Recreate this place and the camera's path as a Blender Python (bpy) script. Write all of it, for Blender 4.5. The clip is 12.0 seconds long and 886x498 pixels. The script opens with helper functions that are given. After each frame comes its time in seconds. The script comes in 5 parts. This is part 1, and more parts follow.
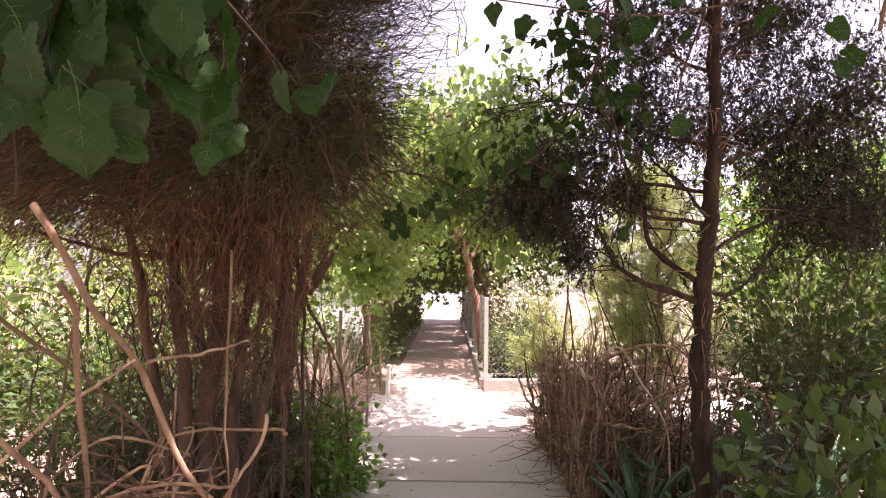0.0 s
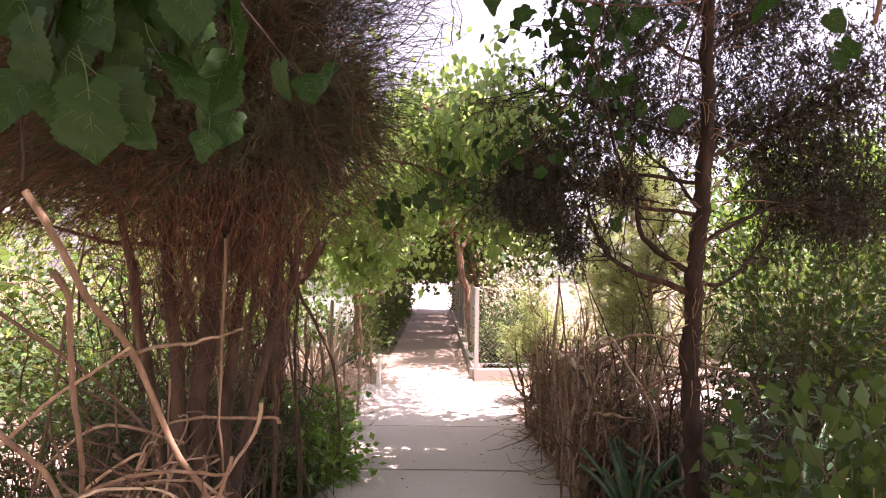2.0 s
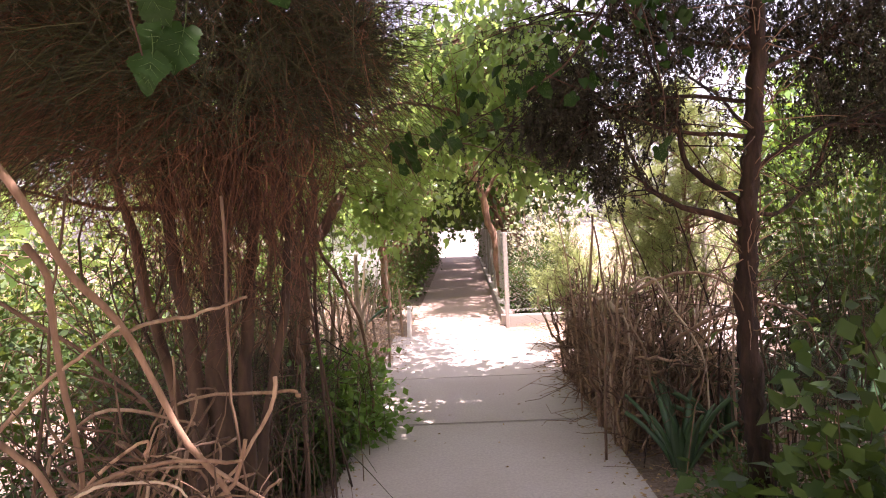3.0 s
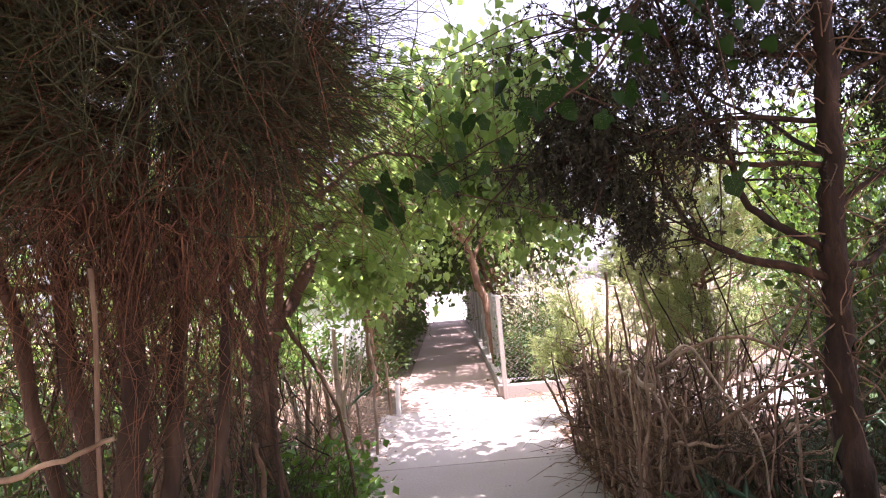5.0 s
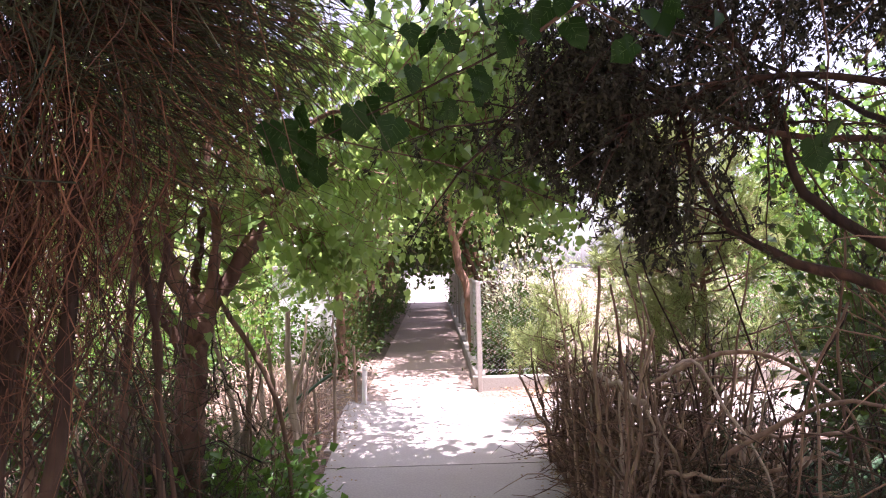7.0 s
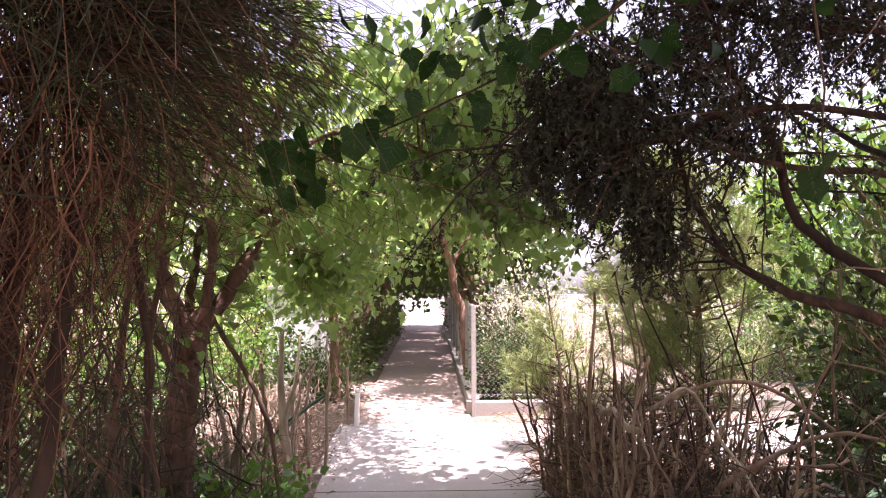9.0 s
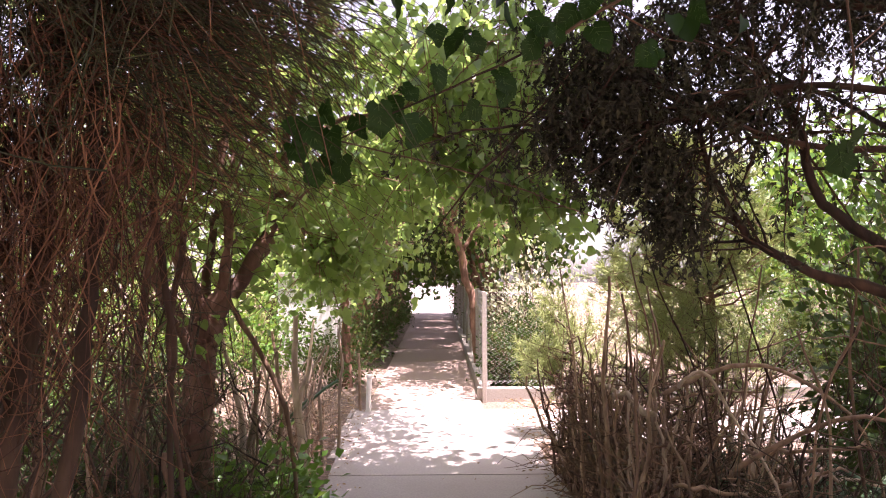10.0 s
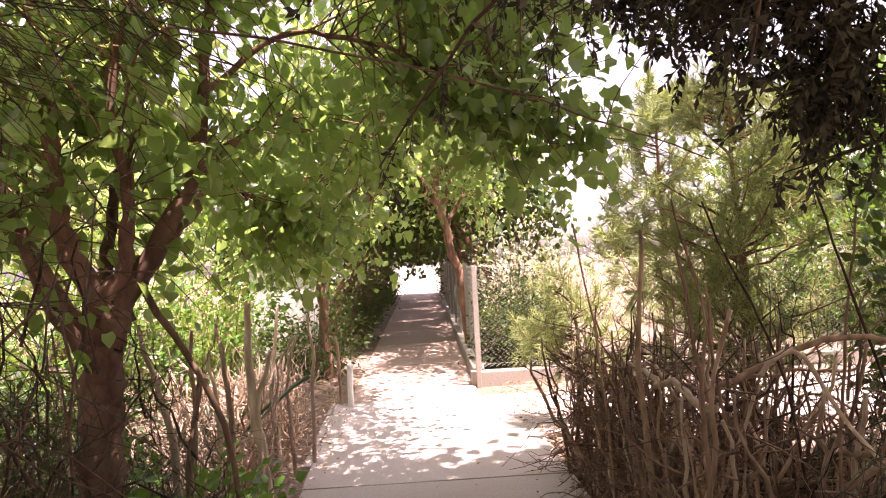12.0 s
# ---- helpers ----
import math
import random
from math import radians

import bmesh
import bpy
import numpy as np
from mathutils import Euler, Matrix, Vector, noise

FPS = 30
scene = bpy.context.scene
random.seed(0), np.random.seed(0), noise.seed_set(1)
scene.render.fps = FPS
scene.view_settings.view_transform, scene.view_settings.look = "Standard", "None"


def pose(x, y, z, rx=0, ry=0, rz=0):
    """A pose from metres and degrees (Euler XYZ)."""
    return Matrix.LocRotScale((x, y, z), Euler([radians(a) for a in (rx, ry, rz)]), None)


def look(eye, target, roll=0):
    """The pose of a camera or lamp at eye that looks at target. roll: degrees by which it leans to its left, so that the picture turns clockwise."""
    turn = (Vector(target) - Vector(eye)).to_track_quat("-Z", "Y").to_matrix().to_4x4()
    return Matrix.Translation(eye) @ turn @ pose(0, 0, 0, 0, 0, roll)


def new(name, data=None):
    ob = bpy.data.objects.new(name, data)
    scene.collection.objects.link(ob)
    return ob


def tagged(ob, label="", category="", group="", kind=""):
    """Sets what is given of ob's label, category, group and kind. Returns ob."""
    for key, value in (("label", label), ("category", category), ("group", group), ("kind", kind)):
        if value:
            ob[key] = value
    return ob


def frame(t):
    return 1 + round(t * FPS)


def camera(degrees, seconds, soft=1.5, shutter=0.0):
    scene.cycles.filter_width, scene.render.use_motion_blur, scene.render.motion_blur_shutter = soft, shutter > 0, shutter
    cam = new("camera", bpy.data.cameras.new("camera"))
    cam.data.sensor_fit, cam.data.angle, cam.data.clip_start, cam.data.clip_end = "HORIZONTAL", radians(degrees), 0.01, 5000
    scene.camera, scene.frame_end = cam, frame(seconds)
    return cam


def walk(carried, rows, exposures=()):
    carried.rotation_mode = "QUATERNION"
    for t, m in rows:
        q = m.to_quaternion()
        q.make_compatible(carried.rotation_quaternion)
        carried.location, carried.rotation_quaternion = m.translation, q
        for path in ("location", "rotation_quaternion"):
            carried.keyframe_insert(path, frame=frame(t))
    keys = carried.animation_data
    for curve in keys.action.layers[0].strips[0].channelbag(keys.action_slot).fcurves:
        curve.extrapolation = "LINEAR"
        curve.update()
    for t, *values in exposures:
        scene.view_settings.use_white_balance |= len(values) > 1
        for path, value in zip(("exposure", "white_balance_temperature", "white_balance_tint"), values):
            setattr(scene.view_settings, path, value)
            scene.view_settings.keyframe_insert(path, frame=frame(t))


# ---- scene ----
cam = camera(66.5, 12.0, soft=1.1)
PATH = [   # seconds, place in metres, turn in degrees
    (0.0, 0.000, -0.000, 1.591, 93.45, -0.72, -0.05),
    (0.5, 0.011, -0.002, 1.588, 92.69, -0.75, 0.09),
    (1.0, 0.011, -0.001, 1.583, 92.01, -0.85, -0.48),
    (1.5, 0.004, -0.016, 1.585, 92.87, -0.80, -0.57),
    (2.0, -0.016, -0.006, 1.588, 92.63, -0.93, -0.90),
    (2.5, -0.040, 0.036, 1.571, 88.48, 0.68, -0.47),
    (3.0, -0.014, 0.286, 1.590, 88.22, 2.63, 1.26),
    (3.2, -0.010, 0.380, 1.600, 89.88, 2.24, 1.78),
    (4.8, -0.092, 0.969, 1.611, 91.53, 4.17, -1.13),
    (5.0, -0.053, 1.043, 1.618, 93.50, 4.98, 0.09),
    (5.5, 0.003, 1.239, 1.634, 91.46, 1.29, -0.21),
    (6.0, 0.020, 1.448, 1.626, 90.48, 0.75, -1.80),
    (6.5, 0.037, 1.601, 1.621, 89.01, 2.38, -2.35),
    (7.0, 0.053, 1.676, 1.641, 91.80, 1.45, -1.15),
    (9.0, 0.052, 1.677, 1.642, 93.74, 0.30, -1.53),
    (9.5, 0.048, 1.686, 1.637, 93.54, 0.36, -2.19),
    (10.0, 0.019, 1.674, 1.616, 92.78, 0.22, -0.80),
    (10.5, 0.027, 1.856, 1.551, 90.60, 0.39, -1.34),
    (11.0, 0.052, 2.061, 1.561, 91.38, 1.76, 2.73),
    (11.5, 0.034, 2.339, 1.571, 92.32, 0.71, -1.65),
    (12.0, 0.047, 2.599, 1.552, 91.06, 3.11, -2.01),
]
walk(cam, [(t, pose(*p)) for t, *p in PATH],
     exposures=[(0.0, 2.3, 6750, 42), (2.5, 2.27, 6750, 42), (5.5, 2.27, 6050, 40), (6.5, 2.08, 6000, 40), (9.5, 2.03, 6350, 41), (12.0, 2.08, 7150, 42)])

# ---- world, sun ----
SUN_EL, SUN_AZ = 78.0, 95.0          # height above the horizon; from straight ahead (+y) towards the right (+x)
world = bpy.data.worlds.new("sky")
scene.world = world
world.use_nodes = True
wn = world.node_tree
sky = wn.nodes.new("ShaderNodeTexSky")
sky.sky_type, sky.sun_disc = "NISHITA", False
sky.sun_elevation, sky.sun_rotation = radians(SUN_EL), radians(SUN_AZ)
sky.dust_density, sky.air_density, sky.ozone_density = 2.0, 1.2, 0.5
bg = next(n for n in wn.nodes if n.type == "BACKGROUND")
bg.inputs["Strength"].default_value = 0.065
haze = wn.nodes.new("ShaderNodeHueSaturation")     # a hazy, nearly white summer sky
haze.inputs["Saturation"].default_value, haze.inputs["Value"].default_value = 0.4, 1.25
wn.links.new(sky.outputs[0], haze.inputs["Color"])
wn.links.new(haze.outputs[0], bg.inputs[0])
sun_data = bpy.data.lights.new("sun", "SUN")
sun_data.energy, sun_data.angle, sun_data.color = 5.0, radians(0.6), (1.0, 0.95, 0.87)
sun = new("sun", sun_data)
sun_from = Vector((math.sin(radians(SUN_AZ)) * math.cos(radians(SUN_EL)), math.cos(radians(SUN_AZ)) * math.cos(radians(SUN_EL)), math.sin(radians(SUN_EL))))
sun.matrix_world = look(sun_from * 60, (0, 8, 0))


# ---- materials ----
def node_mat(name):
    m = bpy.data.materials.new(name)
    m.use_nodes = True
    return m, m.node_tree, m.node_tree.nodes["Principled BSDF"]


def noise_ramp(nt, scale, stops, coord="Object", detail=6.0, rough=0.6, stretch=None):
    """Noise through a colour ramp; returns the ramp node and the noise node."""
    co = nt.nodes.new("ShaderNodeTexCoord")
    n = nt.nodes.new("ShaderNodeTexNoise")
    n.inputs["Scale"].default_value, n.inputs["Detail"].default_value, n.inputs["Roughness"].default_value = scale, detail, rough
    src = co.outputs[coord]
    if stretch:
        mp = nt.nodes.new("ShaderNodeMapping")
        mp.inputs["Scale"].default_value = stretch
        nt.links.new(src, mp.inputs[0])
        src = mp.outputs[0]
    nt.links.new(src, n.inputs["Vector"])
    r = nt.nodes.new("ShaderNodeValToRGB")
    e = r.color_ramp.elements
    while len(e) < len(stops):
        e.new(0.5)
    for el, (p, c) in zip(e, stops):
        el.position, el.color = p, (*c, 1)
    nt.links.new(n.outputs["Fac"], r.inputs[0])
    return r, n


def mix_col(nt, a, b, fac, mode="MIX"):
    m = nt.nodes.new("ShaderNodeMix")
    m.data_type, m.blend_type = "RGBA", mode
    for sock, v in ((m.inputs[0], fac), (m.inputs[6], a), (m.inputs[7], b)):
        if hasattr(v, "links"):
            nt.links.new(v, sock)
        else:
            sock.default_value = v if isinstance(v, float) else (*v, 1)
    return m.outputs[2]


def add_bump(nt, bsdf, height, strength, dist):
    b = nt.nodes.new("ShaderNodeBump")
    b.inputs["Strength"].default_value, b.inputs["Distance"].default_value = strength, dist
    nt.links.new(height, b.inputs["Height"])
    nt.links.new(b.outputs[0], bsdf.inputs["Normal"])


def island(nt, lo, hi):
    """A per-piece random brightness between lo and hi."""
    g = nt.nodes.new("ShaderNodeNewGeometry")
    mr = nt.nodes.new("ShaderNodeMapRange")
    mr.inputs[3].default_value, mr.inputs[4].default_value = lo, hi
    nt.links.new(g.outputs["Random Per Island"], mr.inputs[0])
    return mr.outputs[0], g.outputs["Random Per Island"]


def leaf_mat(name, dark, light, through_part=0.4, rough=0.45, scale=3.0, glow=(0.35, 0.5, 0.06), gloss=0.5):
    m, nt, p = node_mat(name)
    _, rnd = island(nt, 0, 1)
    patch, _ = noise_ramp(nt, scale, [(0.35, (0, 0, 0)), (0.7, (1, 1, 1))])
    c1 = mix_col(nt, dark, light, rnd)
    c2 = mix_col(nt, c1, tuple(min(1, 1.35 * v) for v in light), patch.outputs[0])
    half = nt.nodes.new("ShaderNodeMix")
    half.data_type, half.inputs[0].default_value = "RGBA", 0.5
    nt.links.new(c1, half.inputs[6])
    nt.links.new(c2, half.inputs[7])
    nt.links.new(half.outputs[2], p.inputs["Base Color"])
    p.inputs["Roughness"].default_value = rough
    p.inputs["Specular IOR Level"].default_value = gloss
    tr = nt.nodes.new("ShaderNodeBsdfTranslucent")
    nt.links.new(mix_col(nt, half.outputs[2], glow, 0.55), tr.inputs[0])
    mx = nt.nodes.new("ShaderNodeMixShader")
    mx.inputs[0].default_value = through_part
    nt.links.new(p.outputs[0], mx.inputs[1])
    nt.links.new(tr.outputs[0], mx.inputs[2])
    out = next(n for n in nt.nodes if n.type == "OUTPUT_MATERIAL")
    nt.links.new(mx.outputs[0], out.inputs[0])
    return m


def bark_mat(name, dark, light, scale=14.0, stretch=(1, 1, 0.22), bump=0.6, rough=0.9):
    m, nt, p = node_mat(name)
    r, n = noise_ramp(nt, scale, [(0.32, dark), (0.55, tuple((a + b) / 2 for a, b in zip(dark, light))), (0.75, light)], stretch=stretch, detail=9)
    big, _ = noise_ramp(nt, 2.3, [(0.35, (0.62, 0.62, 0.62)), (0.7, (1.15, 1.12, 1.08))])
    isl, _ = island(nt, 0.5, 1.5)
    oi = nt.nodes.new("ShaderNodeObjectInfo")
    om = nt.nodes.new("ShaderNodeMapRange")
    om.inputs[3].default_value, om.inputs[4].default_value = 0.6, 1.4
    nt.links.new(oi.outputs["Random"], om.inputs[0])
    both = nt.nodes.new("ShaderNodeMath")
    both.operation = "MULTIPLY"
    nt.links.new(isl, both.inputs[0])
    nt.links.new(om.outputs[0], both.inputs[1])
    c = mix_col(nt, r.outputs[0], big.outputs[0], 1.0, "MULTIPLY")
    v = nt.nodes.new("ShaderNodeHueSaturation")
    nt.links.new(both.outputs[0], v.inputs["Value"])
    nt.links.new(c, v.inputs["Color"])
    nt.links.new(v.outputs[0], p.inputs["Base Color"])
    p.inputs["Roughness"].default_value = rough
    add_bump(nt, p, n.outputs["Fac"], bump, 0.012)
    return m


def strand_mat(name, dark, light, rough=0.75):
    m, nt, p = node_mat(name)
    _, rnd = island(nt, 0, 1)
    r, _ = noise_ramp(nt, 9.0, [(0.3, (0.65, 0.65, 0.65)), (0.7, (1.2, 1.2, 1.2))])
    nt.links.new(mix_col(nt, mix_col(nt, dark, light, rnd), r.outputs[0], 1.0, "MULTIPLY"), p.inputs["Base Color"])
    p.inputs["Roughness"].default_value = rough
    return m


def concrete_mat(name, base, var=0.25, stain=(0.36, 0.28, 0.22)):
    m, nt, p = node_mat(name)
    fine, n1 = noise_ramp(nt, 55.0, [(0.3, tuple(v * (1 - var) for v in base)), (0.72, base)], detail=10)
    big, _ = noise_ramp(nt, 1.1, [(0.42, (0, 0, 0)), (0.75, (1, 1, 1))], detail=8)
    oi = nt.nodes.new("ShaderNodeObjectInfo")
    mr = nt.nodes.new("ShaderNodeMapRange")
    mr.inputs[3].default_value, mr.inputs[4].default_value = 0.92, 1.06
    nt.links.new(oi.outputs["Random"], mr.inputs[0])
    dim = nt.nodes.new("ShaderNodeMath")
    dim.operation = "MULTIPLY"
    dim.inputs[1].default_value = 0.4
    nt.links.new(big.outputs[0], dim.inputs[0])
    c = mix_col(nt, fine.outputs[0], stain, dim.outputs[0])
    v = nt.nodes.new("ShaderNodeHueSaturation")
    nt.links.new(mr.outputs[0], v.inputs["Value"])
    nt.links.new(c, v.inputs["Color"])
    nt.links.new(v.outputs[0], p.inputs["Base Color"])
    p.inputs["Roughness"].default_value = 0.92
    add_bump(nt, p, n1.outputs["Fac"], 0.35, 0.006)
    return m


def soil_mat():
    m, nt, p = node_mat("dry_soil")
    fine, n1 = noise_ramp(nt, 30.0, [(0.3, (0.15, 0.108, 0.085)), (0.5, (0.27, 0.205, 0.17)), (0.75, (0.40, 0.325, 0.28))], detail=12)
    big, _ = noise_ramp(nt, 0.5, [(0.4, (0.7, 0.66, 0.6)), (0.65, (1.15, 1.1, 1.05))], detail=6)
    nt.links.new(mix_col(nt, fine.outputs[0], big.outputs[0], 1.0, "MULTIPLY"), p.inputs["Base Color"])
    p.inputs["Roughness"].default_value = 0.97
    add_bump(nt, p, n1.outputs["Fac"], 0.9, 0.03)
    return m


def metal_mat(name, col, rough, metallic=1.0):
    m, nt, p = node_mat(name)
    r, _ = noise_ramp(nt, 30.0, [(0.35, tuple(v * 0.6 for v in col)), (0.65, col)])
    nt.links.new(r.outputs[0], p.inputs["Base Color"])
    p.inputs["Roughness"].default_value, p.inputs["Metallic"].default_value = rough, metallic
    return m


M_SOIL = soil_mat()
M_PATH = concrete_mat("path_concrete", (0.54, 0.485, 0.45))
# Browner than the near path; the lane's tree shade is put into this colour.
M_FARPATH = concrete_mat("shaded_path_concrete", (0.46, 0.35, 0.30), 0.3, (0.33, 0.22, 0.17))
M_KERB = concrete_mat("kerb_concrete", (0.42, 0.39, 0.35), 0.3)
M_WALL = concrete_mat("limewashed_wall", (0.78, 0.78, 0.77), 0.12, (0.55, 0.52, 0.5))
M_WHITE = concrete_mat("white_paint", (0.8, 0.78, 0.74), 0.15, (0.5, 0.42, 0.34))
M_BARK_BROWN = bark_mat("brown_bark", (0.045, 0.026, 0.018), (0.18, 0.108, 0.074))
M_BARK_RED = bark_mat("reddish_bark", (0.12, 0.06, 0.04), (0.40, 0.235, 0.17))
M_BARK_DARK = bark_mat("dark_conifer_bark", (0.018, 0.010, 0.007), (0.13, 0.066, 0.043), 26.0, bump=1.0)
M_STICK = bark_mat("dry_stick", (0.19, 0.105, 0.065), (0.62, 0.45, 0.32), 22.0)
# Paler variant of the dry stick bark.
M_STICK_PALE = bark_mat("pale_stick", (0.38, 0.27, 0.19), (0.78, 0.64, 0.5), 22.0)
# Darker brown variant of the dry stick bark.
M_STICK_DARK = bark_mat("dark_brown_stick", (0.12, 0.068, 0.045), (0.36, 0.23, 0.155), 22.0)
M_STRAND_DEAD = strand_mat("dead_brown_strand", (0.036, 0.014, 0.008), (0.27, 0.122, 0.066))
M_STRAND_GREEN = strand_mat("dull_green_strand", (0.022, 0.024, 0.010), (0.095, 0.098, 0.042))
M_CONIFER = strand_mat("dark_conifer_spray", (0.02, 0.02, 0.012), (0.085, 0.08, 0.048), 0.9)
M_PINE = leaf_mat("light_pine_needle", (0.2, 0.28, 0.09), (0.48, 0.55, 0.22), 0.4, 0.5, glow=(0.5, 0.55, 0.16))
M_LEAF = leaf_mat("mulberry_leaf", (0.03, 0.085, 0.014), (0.15, 0.255, 0.075), 0.52, 0.3, glow=(0.6, 0.82, 0.2), gloss=0.8)
# Mulberry leaf darkened; the shade under the crown is put into this colour.
M_LEAF_NEAR_SHADE = leaf_mat("shade_darkened_leaf", (0.007, 0.022, 0.005), (0.017, 0.045, 0.010), 0.16, 0.5, 14.0, (0.10, 0.26, 0.03), 0.16)
M_VEIN = leaf_mat("pale_leaf_vein", (0.045, 0.1, 0.028), (0.07, 0.14, 0.04), 0.3, 0.5)
# Dark hedge green; on garden bushes the colour also holds the shade.
M_LEAF_DARK = leaf_mat("dark_and_shaded_leaf", (0.014, 0.034, 0.010), (0.045, 0.085, 0.024), 0.18, 0.5, gloss=0.25)
M_LEAF_BUSH = leaf_mat("fresh_green_leaf", (0.045, 0.125, 0.02), (0.11, 0.24, 0.045), 0.35, 0.36)
# Bright leaf green with sunlight put into the colour, for bushes and backdrop trees.
M_LEAF_YEL_SUN = leaf_mat("yellow_green_leaf_with_sunlight", (0.08, 0.14, 0.03), (0.3, 0.4, 0.12), 0.52, 0.4, glow=(0.66, 0.75, 0.28))
# Pale olive raised towards white; the sun's glare is put into this colour.
M_LEAF_GREY_SUN = leaf_mat("grey_olive_leaf_with_sunlight", (0.38, 0.41, 0.25), (0.7, 0.72, 0.52), 0.55, 0.45, glow=(0.8, 0.82, 0.5))
M_AGAVE = leaf_mat("agave_blade", (0.03, 0.075, 0.035), (0.07, 0.14, 0.07), 0.1, 0.4)
M_LITTER = leaf_mat("dry_fallen_leaf", (0.16, 0.09, 0.05), (0.42, 0.27, 0.15), 0.1, 0.8)
M_ORANGE = leaf_mat("withered_orange_leaf", (0.30, 0.12, 0.03), (0.45, 0.2, 0.05), 0.3, 0.6)
M_WIRE = metal_mat("galvanised_wire", (0.62, 0.61, 0.58), 0.5, 0.35)

RNG = np.random.default_rng(7)


# ---- mesh building ----
def mesh_np(name, V, polys, mats, slots=None):
    """A mesh from an array of points and arrays of equal-sided faces."""
    me = bpy.data.meshes.new(name)
    polys = [np.asarray(q, dtype=np.int32) for q in polys if len(q)]
    V = np.asarray(V, dtype=np.float32)
    me.vertices.add(len(V))
    me.vertices.foreach_set("co", V.ravel())
    loops = np.concatenate([q.ravel() for q in polys])
    sizes = np.concatenate([np.full(len(q), q.shape[1], dtype=np.int32) for q in polys])
    starts = np.concatenate([[0], np.cumsum(sizes)[:-1]]).astype(np.int32)
    me.loops.add(len(loops))
    me.loops.foreach_set("vertex_index", loops)
    me.polygons.add(len(sizes))
    me.polygons.foreach_set("loop_start", starts)
    if slots is not None:
        me.polygons.foreach_set("material_index", np.asarray(slots, dtype=np.int32))
    for m in (mats if isinstance(mats, (list, tuple)) else [mats]):
        me.materials.append(m)
    me.update(calc_edges=True)
    me.validate()
    return me


def smooth(me):
    me.polygons.foreach_set("use_smooth", np.ones(len(me.polygons), dtype=bool))
    return me


def tubes(paths, radii, sides=3, caps=False):
    """Round tapered tubes along N polylines of K points: points and quads."""
    paths, radii = np.asarray(paths, float), np.asarray(radii, float)
    if caps:
        paths = np.concatenate([paths[:, :1], paths, paths[:, -1:]], 1)
        zero = np.full((len(paths), 1), 1e-4)
        radii = np.concatenate([zero, radii, zero], 1)
    n, k, _ = paths.shape
    tan = np.gradient(paths, axis=1)
    tan /= np.linalg.norm(tan, axis=2, keepdims=True) + 1e-9
    mean = np.abs(tan.mean(1))
    ref = np.eye(3)[mean.argmin(1)][:, None, :]
    u = np.cross(tan, ref)
    u /= np.linalg.norm(u, axis=2, keepdims=True) + 1e-9
    w = np.cross(tan, u)
    a = np.arange(sides) * 2 * np.pi / sides
    ring = u[:, :, None] * np.cos(a)[None, None, :, None] + w[:, :, None] * np.sin(a)[None, None, :, None]
    V = (paths[:, :, None] + ring * radii[:, :, None, None]).reshape(-1, 3)
    i, j, s = np.meshgrid(np.arange(n), np.arange(k - 1), np.arange(sides), indexing="ij")
    b, s2 = (i * k + j) * sides, (s + 1) % sides
    Q = np.stack([b + s, b + s2, b + sides + s2, b + sides + s], -1).reshape(-1, 4)
    return V, Q


def merge(*chunks):
    """Joins (points, faces) pairs."""
    Vs, Fs, off = [], [], 0
    for V, F in chunks:
        Vs.append(V), Fs.append(F + off)
        off += len(V)
    return np.concatenate(Vs), np.concatenate(Fs)


def spline(pts, k):
    """A smooth line of k points through a few."""
    p = np.asarray(pts, float)
    p = np.concatenate([[2 * p[0] - p[1]], p, [2 * p[-1] - p[-2]]])
    m = len(p) - 3
    t = np.linspace(0, m - 1e-6, k)
    i = t.astype(int)
    f = (t - i)[:, None]
    a, b, c, d = p[i], p[i + 1], p[i + 2], p[i + 3]
    return 0.5 * (2 * b + (c - a) * f + (2 * a - 5 * b + 4 * c - d) * f ** 2 + (3 * b - a - 3 * c + d) * f ** 3)


def wobble(path, amount):
    """Small slow bends."""
    k = len(path)
    step = RNG.normal(0, amount, (k, 3))
    sm = np.stack([np.convolve(step[:, i], np.ones(3) / 3, "same") for i in range(3)], 1)
    sm[0] = 0
    return path + sm


def unit(v):
    return v / (np.linalg.norm(v, axis=-1, keepdims=True) + 1e-9)


def shoots(starts, dirs, lengths, k=6, sag=0.0, bend=0.15):
    """Bent polylines from starts; sag pulls them down (metres per metre squared)."""
    n = len(starts)
    t = np.linspace(0, 1, k)[None, :, None]
    L = lengths[:, None, None]
    side = unit(np.cross(dirs, unit(RNG.normal(size=(n, 3)))))[:, None, :]
    b = (RNG.normal(0, bend, n))[:, None, None]
    p = starts[:, None] + dirs[:, None] * L * t + side * b * L * t * t
    p[:, :, 2] -= (sag * L * L * t * t)[:, :, 0]
    p[:, 1:] += RNG.normal(0, 0.012, (n, k - 1, 3)) * L
    return p


def taper(n, k, r0, r1):
    r0 = np.broadcast_to(r0, (n,))[:, None]
    return r0 + (np.broadcast_to(r1, (n,))[:, None] - r0) * np.linspace(0, 1, k)[None]


# leaf outlines: points along +y, one unit long, folded along the midrib
HEART = np.array([(0, 0, 0), (0, 0.5, -0.06), (0, 1, -0.2), (-0.34, -0.06, 0.07), (-0.47, 0.34, 0.09), (-0.25, 0.72, -0.02), (0.34, -0.06, 0.07), (0.47, 0.34, 0.09), (0.25, 0.72, -0.02)])
HEART_F = np.array([(0, 1, 4, 3), (1, 2, 5, 4), (0, 6, 7, 1), (1, 7, 8, 2)])
